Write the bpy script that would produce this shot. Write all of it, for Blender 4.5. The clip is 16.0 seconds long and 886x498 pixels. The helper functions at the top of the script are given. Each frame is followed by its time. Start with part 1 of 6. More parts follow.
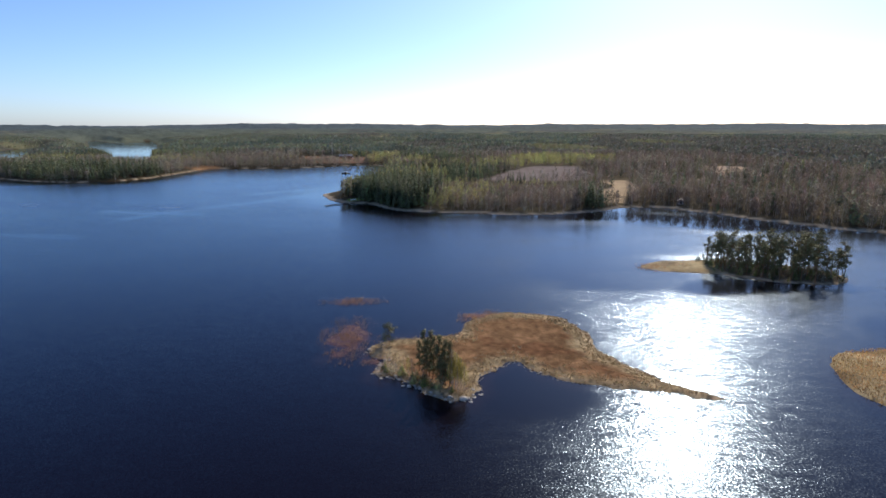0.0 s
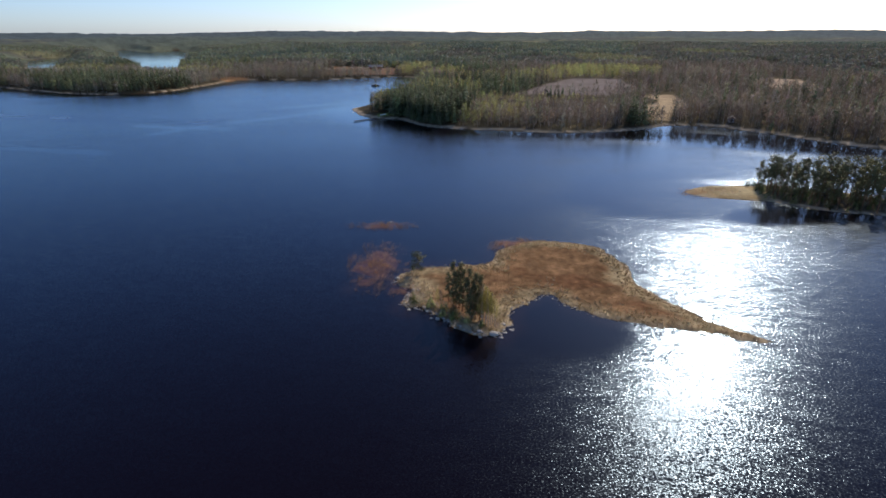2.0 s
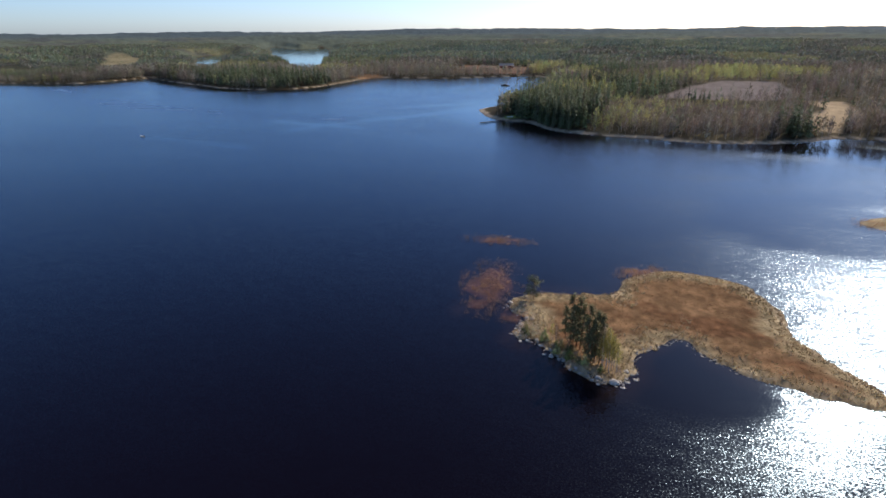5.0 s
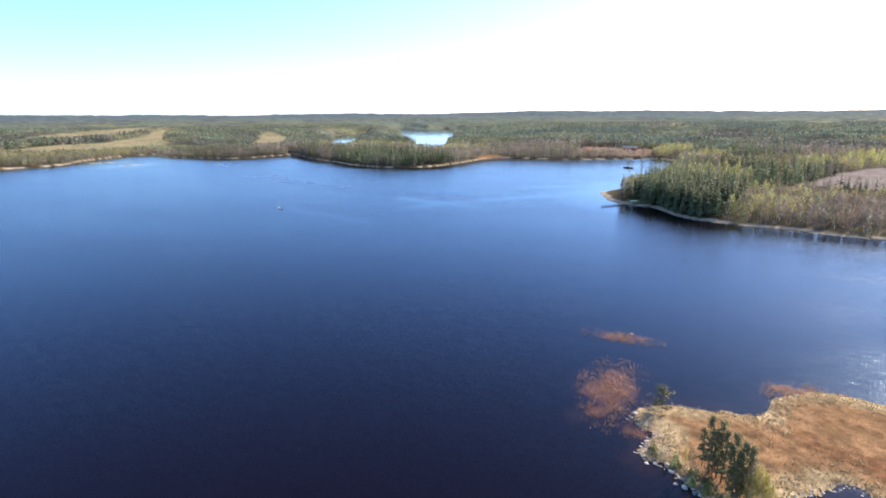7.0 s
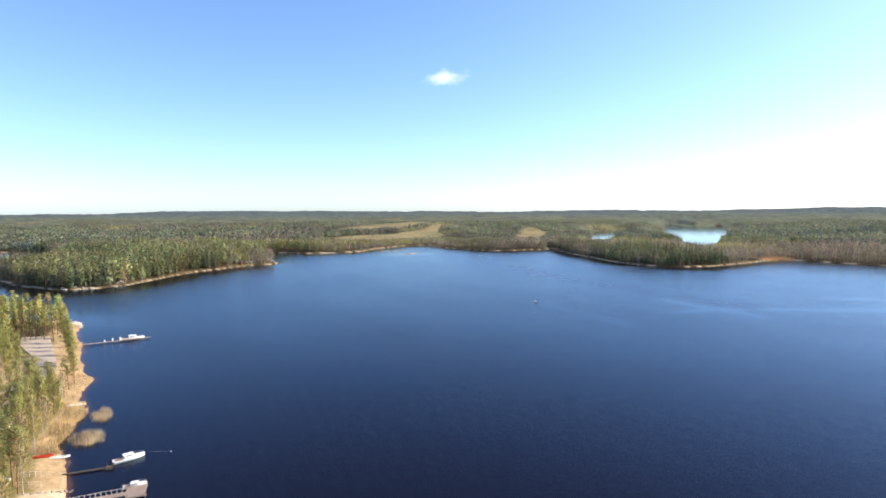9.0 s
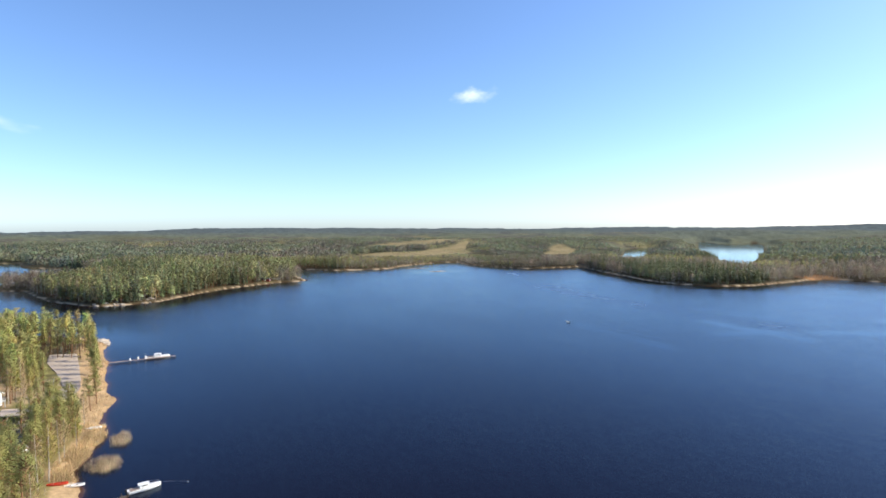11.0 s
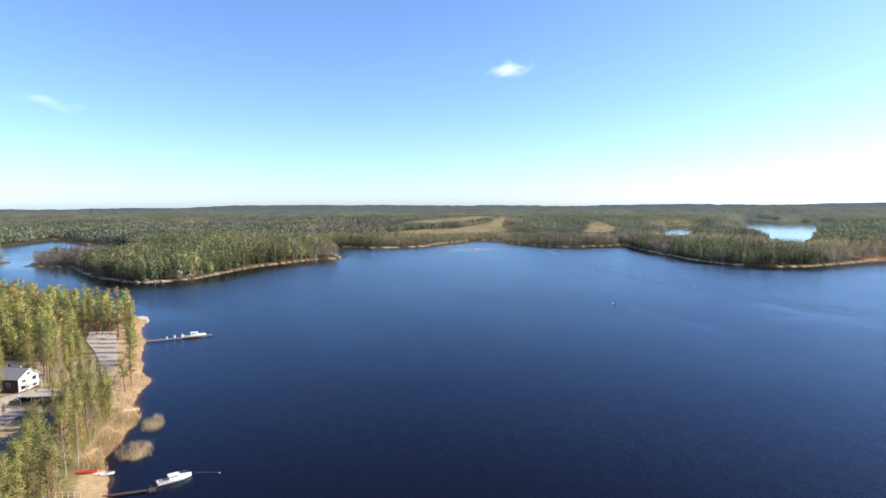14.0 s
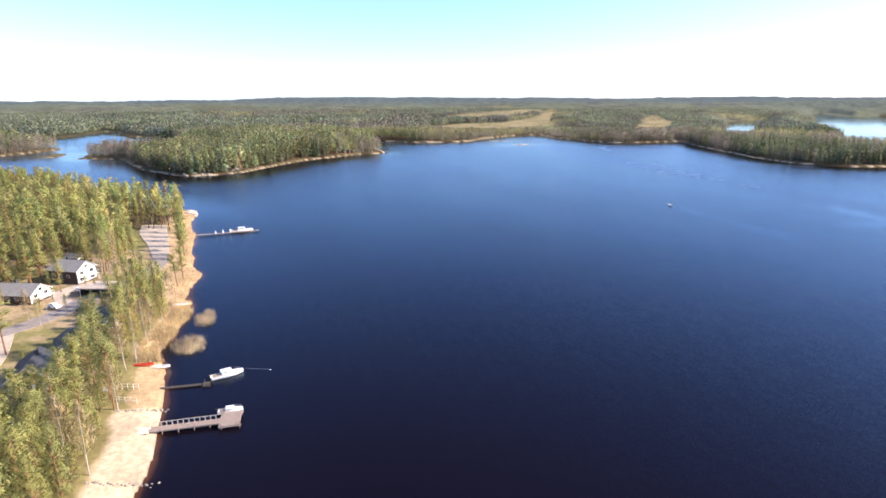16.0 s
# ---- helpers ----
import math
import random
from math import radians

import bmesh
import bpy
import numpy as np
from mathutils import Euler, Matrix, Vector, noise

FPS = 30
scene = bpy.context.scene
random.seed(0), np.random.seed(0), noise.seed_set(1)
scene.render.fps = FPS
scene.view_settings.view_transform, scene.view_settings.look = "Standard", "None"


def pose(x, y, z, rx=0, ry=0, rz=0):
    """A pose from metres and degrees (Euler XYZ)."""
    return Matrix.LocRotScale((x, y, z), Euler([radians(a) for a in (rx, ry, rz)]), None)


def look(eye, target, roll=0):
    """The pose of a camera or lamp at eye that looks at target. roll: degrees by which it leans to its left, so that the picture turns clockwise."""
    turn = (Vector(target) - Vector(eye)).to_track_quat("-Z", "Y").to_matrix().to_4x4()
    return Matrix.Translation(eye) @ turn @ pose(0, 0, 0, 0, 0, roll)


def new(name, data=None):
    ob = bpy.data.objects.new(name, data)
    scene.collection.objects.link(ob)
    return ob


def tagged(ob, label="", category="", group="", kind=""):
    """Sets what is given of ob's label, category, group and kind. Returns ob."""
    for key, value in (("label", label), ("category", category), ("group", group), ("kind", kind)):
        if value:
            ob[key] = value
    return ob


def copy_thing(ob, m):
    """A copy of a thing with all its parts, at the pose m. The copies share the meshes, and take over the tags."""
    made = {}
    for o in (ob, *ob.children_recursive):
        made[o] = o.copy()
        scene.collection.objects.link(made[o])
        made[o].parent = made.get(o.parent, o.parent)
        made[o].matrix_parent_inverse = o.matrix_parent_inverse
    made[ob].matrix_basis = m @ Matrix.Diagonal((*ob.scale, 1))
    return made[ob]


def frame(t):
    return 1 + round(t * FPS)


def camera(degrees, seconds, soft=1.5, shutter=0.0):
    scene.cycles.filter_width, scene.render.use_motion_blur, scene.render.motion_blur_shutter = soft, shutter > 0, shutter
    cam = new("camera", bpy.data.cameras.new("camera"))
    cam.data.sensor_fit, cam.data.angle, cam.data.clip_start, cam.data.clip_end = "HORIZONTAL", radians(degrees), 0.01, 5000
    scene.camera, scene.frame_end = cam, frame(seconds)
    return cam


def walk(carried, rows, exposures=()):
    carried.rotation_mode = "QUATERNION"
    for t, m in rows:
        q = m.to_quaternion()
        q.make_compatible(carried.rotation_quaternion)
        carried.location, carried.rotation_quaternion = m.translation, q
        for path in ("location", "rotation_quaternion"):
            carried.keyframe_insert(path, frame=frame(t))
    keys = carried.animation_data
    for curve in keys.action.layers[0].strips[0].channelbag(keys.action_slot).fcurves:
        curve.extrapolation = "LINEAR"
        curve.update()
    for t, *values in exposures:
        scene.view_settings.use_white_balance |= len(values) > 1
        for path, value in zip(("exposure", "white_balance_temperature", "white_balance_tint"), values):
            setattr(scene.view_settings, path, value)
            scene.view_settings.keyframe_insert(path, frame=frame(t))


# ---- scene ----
cam = camera(77.0, 16.0, soft=1.6)

# seconds, eye, target, lean
PATH = [
    (0, (-0.00, -0.00, 60.00), (-0.00, 97.64, 38.39), -0.08),
    (0.5, (0.00, 2.20, 60.34), (0.67, 97.67, 30.59), -0.14),
    (1, (-0.03, 4.25, 60.58), (1.36, 98.81, 28.08), -0.13),
    (1.5, (-0.16, 6.22, 60.82), (-0.60, 100.03, 26.20), -0.13),
    (2, (-0.16, 8.33, 61.04), (-5.62, 101.41, 24.89), -0.17),
    (2.5, (-0.23, 10.52, 61.21), (-10.02, 102.65, 23.57), -0.26),
    (3, (-0.43, 12.70, 61.38), (-15.29, 103.57, 22.39), -0.34),
    (3.5, (-0.64, 14.66, 61.64), (-19.04, 104.83, 22.51), -0.37),
    (4, (-1.05, 16.51, 62.07), (-21.21, 106.62, 23.67), -0.43),
    (4.2, (-1.19, 17.17, 62.22), (-21.78, 107.37, 24.28), -0.43),
    (6.3, (-3.14, 22.56, 64.74), (-39.43, 110.65, 34.36), -0.48),
    (6.5, (-3.61, 23.17, 64.87), (-40.67, 111.58, 36.42), -0.47),
    (7, (-5.02, 24.76, 65.16), (-50.84, 110.44, 41.51), -0.42),
    (7.5, (-6.51, 26.49, 65.59), (-66.91, 103.86, 46.47), -0.32),
    (8, (-8.36, 28.08, 65.61), (-79.25, 97.04, 50.76), -0.25),
    (8.5, (-10.40, 29.67, 65.37), (-86.29, 93.90, 54.65), -0.25),
    (9, (-12.62, 31.15, 65.00), (-93.27, 89.90, 58.28), -0.33),
    (9.5, (-14.85, 32.53, 64.79), (-97.80, 88.26, 60.96), -0.30),
    (9.7, (-15.71, 33.03, 64.73), (-99.10, 88.11, 61.23), -0.30),
    (12, (-24.96, 37.11, 65.45), (-108.64, 91.72, 61.55), -0.38),
    (12.5, (-27.08, 38.01, 65.46), (-111.77, 91.05, 61.58), -0.39),
    (13, (-29.28, 38.93, 65.45), (-114.78, 90.64, 61.51), -0.35),
    (13.5, (-31.58, 39.81, 65.30), (-117.84, 90.23, 61.19), -0.35),
    (14, (-33.95, 40.46, 65.13), (-120.55, 89.87, 57.41), -0.31),
    (14.5, (-36.42, 41.11, 65.15), (-122.55, 89.87, 50.87), -0.34),
    (15, (-38.88, 41.80, 65.08), (-125.68, 87.86, 46.54), -0.29),
    (15.5, (-41.41, 42.60, 64.97), (-128.80, 85.70, 42.48), -0.21),
    (16, (-43.97, 43.35, 64.89), (-131.30, 84.50, 38.81), -0.24),
]
EXPOSURES = [(0.0, -0.08, 5500, 15), (1.5, -0.2, 5500, 15), (4.2, -0.28, 5500, 14), (6.3, 0.78, 5500, 14), (7.0, 1.12, 5600, 14), (7.8, 1.12, 5800, 13), (8.7, 0.92, 6050, 12), (9.5, 0.76, 5900, 11), (12.5, 0.58, 5800, 11), (14.0, 0.68, 5750, 13), (16.0, 1.12, 5850, 18)]
walk(cam, [(t, look(eye, target, roll)) for t, eye, target, roll in PATH], EXPOSURES)

# ---------------------------------------------------------------- light
SUN_BEARING, SUN_HEIGHT = 24.8, 33.4   # degrees clockwise from +y, degrees up
sun_dir = Vector((math.sin(radians(SUN_BEARING)) * math.cos(radians(SUN_HEIGHT)),
                  math.cos(radians(SUN_BEARING)) * math.cos(radians(SUN_HEIGHT)), math.sin(radians(SUN_HEIGHT))))
world = bpy.data.worlds.new("spring_sky")
scene.world = world
world.use_nodes = True
wn, wl = world.node_tree.nodes, world.node_tree.links
sky = wn.new("ShaderNodeTexSky")
sky.sky_type, sky.sun_disc = "NISHITA", False
sky.sun_elevation, sky.sun_rotation = radians(SUN_HEIGHT), radians(SUN_BEARING)
sky.air_density, sky.dust_density, sky.ozone_density = 0.8, 0.6, 3.5
wn["Background"].inputs["Strength"].default_value = 0.145
wl.new(sky.outputs[0], wn["Background"].inputs["Color"])
sun_lamp = bpy.data.lights.new("sun", "SUN")
sun_lamp.energy, sun_lamp.angle, sun_lamp.color = 5.0, radians(0.53), (1.0, 0.83, 0.57)
sun = new("sun", sun_lamp)
sun.matrix_world = look((0, 0, 0), -sun_dir)

# ---------------------------------------------------------------- numbers and noise
rng = np.random.default_rng(7)


def lattice(ix, iy, seed):
    h = (ix.astype(np.int64) * 374761393 + iy.astype(np.int64) * 668265263 + seed * 1442695041) & 0x7FFFFFFF
    h = ((h ^ (h >> 13)) * 1274126177) & 0x7FFFFFFF
    return ((h ^ (h >> 16)) & 0xFFFF) / 65535.0


def noise2(x, y, seed=0):
    """Smooth value noise, -1 to 1."""
    ix, iy = np.floor(x), np.floor(y)
    u, v = x - ix, y - iy
    u, v = u * u * (3 - 2 * u), v * v * (3 - 2 * v)
    a, b = lattice(ix, iy, seed), lattice(ix + 1, iy, seed)
    c, d = lattice(ix, iy + 1, seed), lattice(ix + 1, iy + 1, seed)
    return 2 * (a * (1 - u) * (1 - v) + b * u * (1 - v) + c * (1 - u) * v + d * u * v) - 1


def fbm(x, y, seed=0, octaves=4):
    out, amp, tot = 0, 1.0, 0
    for k in range(octaves):
        out, tot = out + amp * noise2(x * 2 ** k + 17.3 * k, y * 2 ** k - 9.1 * k, seed + k), tot + amp
        amp *= 0.5
    return out / tot


def smooth(a, b, x):
    u = np.clip((x - a) / (b - a), 0, 1)
    return u * u * (3 - 2 * u)


def rounded(points, steps=4):
    """A closed Catmull-Rom line through the points."""
    p = np.array(points, float)
    q0, q1, q2, q3 = np.roll(p, 1, 0), p, np.roll(p, -1, 0), np.roll(p, -2, 0)
    out = []
    for k in range(steps):
        t = k / steps
        out.append(0.5 * (2 * q1 + (q2 - q0) * t + (2 * q0 - 5 * q1 + 4 * q2 - q3) * t ** 2 + (3 * q1 - q0 - 3 * q2 + q3) * t ** 3))
    return np.stack(out, 1).reshape(-1, 2)


def signed(x, y, poly):
    """Distance to a closed line, positive inside."""
    best, inside = np.full(x.shape, 1e12), np.zeros(x.shape, bool)
    for (ax, ay), (bx, by) in zip(poly, np.roll(poly, -1, 0)):
        dx, dy = bx - ax, by - ay
        t = np.clip(((x - ax) * dx + (y - ay) * dy) / (dx * dx + dy * dy + 1e-9), 0, 1)
        best = np.minimum(best, (x - ax - t * dx) ** 2 + (y - ay - t * dy) ** 2)
        cross = (ay > y) != (by > y)
        inside ^= cross & (x < (bx - ax) * (y - ay) / (by - ay + 1e-12) + ax)
    return np.sqrt(best) * np.where(inside, 1, -1)


# ---------------------------------------------------------------- the plan: shores
LAKE = rounded([(244, 301), (232, 322), (216, 341), (196, 370), (176, 398), (159, 411), (133, 412), (106, 391), (65, 379), (26, 384),
                (-14, 393), (-36, 403), (-54, 431), (-74, 439), (-88, 450), (-101, 478), (-106, 498), (-95, 525), (-80, 570), (-75, 650),
                (-78, 760), (-84, 820), (-107, 876), (-180, 838), (-227, 811), (-316, 806), (-337, 782), (-338, 730), (-342, 690), (-347, 648),
                (-368, 620), (-398, 607), (-440, 614), (-484, 633), (-557, 671), (-630, 712), (-655, 740)], 3)
LAKE = np.concatenate([LAKE[:-3], rounded([(-668, 742), (-675, 702), (-685, 662), (-705, 632), (-766, 618), (-847, 624), (-893, 645), (-906, 605), (-890, 560), (-860, 500), (-828, 462),
                (-825, 430), (-842, 375), (-880, 352), (-885, 321), (-760, 287), (-704, 277), (-702, 246), (-683, 209), (-665, 175), (-630, 136),
                (-586, 97), (-576, 65), (-584, 45), (-600, 35), (-640, 15), (-683, 4), (-766, -12), (-806, -12)], 3)[:-3]])
LAKE = np.concatenate([LAKE, np.array([(-835, 15), (-900, 40), (-1000, 60), (-1158, 17), (-1237, -46), (-1400, -60), (-1430, -85), (-1319, -110), (-1239, -131), (-1215, -161),
                (-1100, -172), (-1000, -112), (-960, -96), (-935, -108), (-906, -128), (-876, -150), (-800, -230), (-730, -340), (-660, -340), (-645, -210),
                (-610, -120), (-552, -60), (-495, -18), (-445, 14), (-424, 34)], float)])
LAKE = np.concatenate([LAKE, rounded([(-411, 44), (-403, 47), (-386, 48), (-363, 45), (-338, 47), (-329, 45), (-307, 44), (-283, 44), (-268, 46), (-256, 43),
                (-241, 40), (-228, 41), (-215, 38), (-206, 35), (-197, 33), (-189, 34), (-169, 34), (-146, 32), (-139, 30), (-110, 24),
                (-85, 8), (-60, -30), (-20, -120), (100, -150), (170, -60), (190, 20), (150, 70), (110, 92), (97, 111), (95, 119),
                (98, 130), (105, 139), (113, 142), (140, 146), (240, 160), (290, 220), (262, 280)], 3)[:-3]])
REED_ISLAND = rounded([(-21, 143), (-19, 147), (-14, 151), (-8, 152), (-2, 154), (5, 155), (7, 165), (18, 173), (26, 173), (34, 172),
                (39, 165), (42, 159), (42, 148), (44, 139), (50, 129), (57, 120), (63.5, 115), (61, 114), (52, 117), (44, 119),
                (37, 121), (31, 123), (26, 126), (21, 131), (19, 135), (14, 131), (10, 128), (8.5, 124), (8, 118), (5, 114.5),
                (0, 115.5), (-7, 121), (-10, 125), (-16, 127), (-16, 133), (-15, 137), (-19, 139)], 4)
PINE_ISLAND = rounded([(86, 234), (95, 243), (109, 246), (128, 248), (136, 242), (147, 240), (156, 232), (162, 222), (160, 212), (152, 206),
                (142, 207), (129, 211), (121, 217), (115, 222), (106, 224), (95, 226)], 4)
BIRCH_ISLE = rounded([(-829, -57), (-795, -44), (-784, -24), (-797, -8), (-840, 2), (-880, -20), (-868, -52)], 3)
SAND_BAR = rounded([(-853, -104), (-830, -91), (-852, -79), (-890, -86)], 3)
SHOALS = [np.array([(-815, 478), (-800, 520), (-807, 522), (-823, 480)], float), np.array([(-737, 470), (-728, 494), (-735, 518), (-744, 492)], float)]
FAR_LAKE = np.array([(-1411, 2247), (-1441, 2350), (-1221, 2082), (-1157, 2044), (-1124, 2076), (-1180, 2235), (-1161, 2245), (-1012, 2005), (-721, 1424), (-630, 1235), (-575, 1095),
                     (-502, 965), (-472, 915), (-470, 865), (-495, 862), (-585, 1000), (-725, 1200), (-905, 1455)], float)
FAR_POND = np.array([(-1075, 1356), (-1138, 1483), (-1140, 1553), (-690, 930), (-650, 850), (-668, 832)], float)
# young birch growth and rough meadow behind the shores
YOUNG = [np.array([(-1150, 520), (-1215, 618), (-1261, 770), (-1472, 1084), (-1060, 790), (-1015, 690), (-1010, 600), (-1029, 535)], float),
         np.array([(-1401, 579), (-1528, 809), (-1702, 1125), (-1583, 1240), (-1420, 860), (-1310, 600)], float),
         np.array([(-880, 830), (-1000, 960), (-1260, 1270), (-1065, 1158), (-840, 890)], float)]
PLOUGHED = np.array([(38, 572), (55, 610), (88, 705), (125, 765), (175, 745), (170, 620), (128, 566), (80, 560)], float)
STRAW_FIELD = np.array([(122, 428), (132, 465), (160, 520), (158, 572), (190, 578), (176, 505), (150, 455), (140, 425)], float)
BAY_YARD = np.array([(-240, 868), (-125, 892), (-118, 1010), (-245, 1012)], float)
CLEARING = np.array([(300, 600), (345, 755), (396, 752), (350, 600)], float)
BEACH = np.array([(-165.8, 40), (-167.3, 29.6), (-168.1, 25.4), (-163.6, 24.5), (-159.4, 25.8), (-154.6, 24.6), (-148.4, 23.9), (-143.5, 23.0), (-137, 21.5), (-125, 15), (-108, 4), (-85, 0), (-85, 40)], float)
COURT = np.array([(-168, 9), (-166, 18), (-163, 22), (-157.5, 22.5), (-160.5, 12)], float)
VILLAGE = np.array([(-350, 20), (-342, 40), (-275, 40), (-240, 30), (-222, 20), (-205, 18), (-172, 22), (-168, -8), (-215, -14), (-300, -24), (-305, 8), (-330, 18)], float)


def land(x, y):
    """Metres to the nearest shore, positive on land."""
    main = -signed(x, y, LAKE)
    for pond in (FAR_LAKE, FAR_POND):
        main = np.minimum(main, -signed(x, y, pond))
    reedy = signed(x, y, REED_ISLAND) + 0.9 * noise2(x / 4.3, y / 4.3, 5) + 0.6 * noise2(x / 1.9, y / 1.9, 6)
    isles = np.maximum.reduce([reedy] + [signed(x, y, p) for p in (PINE_ISLAND, BIRCH_ISLE, SAND_BAR, *SHOALS)])
    out = np.maximum(main, isles)
    r = np.hypot(x, y - 40)
    return out + np.clip(r / 300, 0.35, 1.3) * (1.1 * noise2(x / 9, y / 9, 3) + 0.5 * noise2(x / 2.9, y / 2.9, 4)), main


def height(x, y, s=None, main=None):
    if s is None:
        s, main = land(x, y)
    r = np.hypot(x, y)
    n = fbm(x / 260, y / 260, 11)
    n2 = fbm(x / 45, y / 45, 12, 3)
    low = np.where(s > 0, 0.75 * (1 - np.exp(-s / 4.0)) + 0.12 * n2, np.maximum(s * 0.22, -3.5))
    tufts = smooth(0.2, 1.2, s) * smooth(75, 60, x) * smooth(-60, -30, x) * smooth(100, 108, y) * smooth(185, 178, y)
    low = low + tufts * (0.20 * noise2(x / 1.5, y / 1.5, 14) + 0.16 * noise2(x / 4.2, y / 3.1, 15))
    inland = np.clip(main, 0, None)
    up = (2.0 * (1 - np.exp(-inland / 14)) + 6.0 * (1 - np.exp(-inland / 130)) * (0.8 + 0.7 * n)) + 0.5 * n2 * np.clip(inland / 20, 0, 1)
    flat = 1 - 0.55 * smooth(-30, 10, signed(x, y, VILLAGE))
    hills = smooth(1300, 4700, r) * 54 * (0.86 + 0.45 * fbm(x / 900, y / 900, 21, 3)) * smooth(20, 300, main)
    canopy = (12.0 + 3.0 * noise2(x / 19, y / 19, 61) + 4.0 * noise2(x / 70, y / 70, 62)) * smooth(1450, 1900, r) * smooth(25, 60, main)
    return np.where(main > 0, np.maximum(low, 0.2) * np.exp(-inland / 30) + up * flat + hills + canopy, low)


# ---------------------------------------------------------------- materials
def material(name, rough=0.8, spec=0.3):
    m = bpy.data.materials.new(name)
    m.use_nodes = True
    b = m.node_tree.nodes["Principled BSDF"]
    b.inputs["Roughness"].default_value = rough
    b.inputs["Specular IOR Level"].default_value = spec
    return m, m.node_tree.nodes, m.node_tree.links, b


def tex(nodes, links, scale, detail=4, vector=None, rough=0.55):
    t = nodes.new("ShaderNodeTexNoise")
    t.inputs["Scale"].default_value, t.inputs["Detail"].default_value, t.inputs["Roughness"].default_value = scale, detail, rough
    if vector is None:
        g = nodes.new("ShaderNodeNewGeometry")
        vector = g.outputs["Position"]
    links.new(vector, t.inputs["Vector"])
    return t.outputs["Fac"]


def ramp(nodes, links, fac, stops):
    r = nodes.new("ShaderNodeValToRGB")
    while len(r.color_ramp.elements) < len(stops):
        r.color_ramp.elements.new(0.5)
    for e, (p, c) in zip(r.color_ramp.elements, stops):
        e.position, e.color = p, (*c, 1) if len(c) == 3 else c
    links.new(fac, r.inputs["Fac"])
    return r.outputs["Color"]


def mixed(nodes, links, mode, fac, a, b):
    m = nodes.new("ShaderNodeMix")
    m.data_type, m.blend_type = "RGBA", mode
    if isinstance(fac, float):
        m.inputs["Factor"].default_value = fac
    else:
        links.new(fac, m.inputs["Factor"])
    for s, v in (("A", a), ("B", b)):
        sock = [i for i in m.inputs if i.name == s and i.type == "RGBA"][0]
        if isinstance(v, tuple):
            sock.default_value = (*v, 1)
        else:
            links.new(v, sock)
    return [o for o in m.outputs if o.type == "RGBA"][0]


def bump(nodes, links, bsdf, fac, strength, distance):
    b = nodes.new("ShaderNodeBump")
    b.inputs["Strength"].default_value, b.inputs["Distance"].default_value = strength, distance
    links.new(fac, b.inputs["Height"])
    links.new(b.outputs["Normal"], bsdf.inputs["Normal"])
    return b


def leaf_light(n, l, b, colour, share):
    """Leaves let part of the light through."""
    t = n.new("ShaderNodeBsdfTranslucent")
    l.new(colour, t.inputs["Color"])
    x = n.new("ShaderNodeMixShader")
    x.inputs["Fac"].default_value = share
    l.new(b.outputs[0], x.inputs[1]), l.new(t.outputs[0], x.inputs[2])
    l.new(x.outputs[0], n["Material Output"].inputs["Surface"])


def tinted(name, rough, low=0.65, high=1.35, scale=1.5, bump_d=0.1, spec=0.25, glow=0.0):
    """Takes its base colour from the mesh's own tint, broken up by two scales of noise."""
    m, n, l, b = material(name, rough, spec)
    a = n.new("ShaderNodeAttribute")
    a.attribute_name = "tint"
    v = ramp(n, l, tex(n, l, scale, 5), [(0.3, (low,) * 3), (0.7, (high,) * 3)])
    w = ramp(n, l, tex(n, l, scale / 9, 3), [(0.3, (0.8,) * 3), (0.7, (1.2,) * 3)])
    c = mixed(n, l, "MULTIPLY", 1.0, mixed(n, l, "MULTIPLY", 1.0, a.outputs["Color"], v), w)
    l.new(c, b.inputs["Base Color"])
    if bump_d:
        bump(n, l, b, tex(n, l, scale * 2, 4), 0.6, bump_d)
    if glow:
        leaf_light(n, l, b, c, glow)
    return m


def plain(name, colour, rough=0.6, vary=0.25, scale=3.0, spec=0.3, metal=0.0, bump_d=0.0, glow=0.0):
    m, n, l, b = material(name, rough, spec)
    k, j = 1 - vary, 1 + vary
    o = n.new("ShaderNodeTexCoord").outputs["Object"]
    v = ramp(n, l, tex(n, l, scale, 5, o), [(0.3, tuple(k * c for c in colour)), (0.7, tuple(min(1, j * c) for c in colour))])
    w = ramp(n, l, tex(n, l, scale / 7, 3, o), [(0.3, (1 - vary / 2,) * 3), (0.7, (1.0,) * 3)])
    c = mixed(n, l, "MULTIPLY", 1.0, v, w)
    l.new(c, b.inputs["Base Color"])
    if glow:
        leaf_light(n, l, b, c, glow)
    b.inputs["Metallic"].default_value = metal
    if bump_d:
        bump(n, l, b, tex(n, l, scale * 3, 4, o), 0.5, bump_d)
    return m


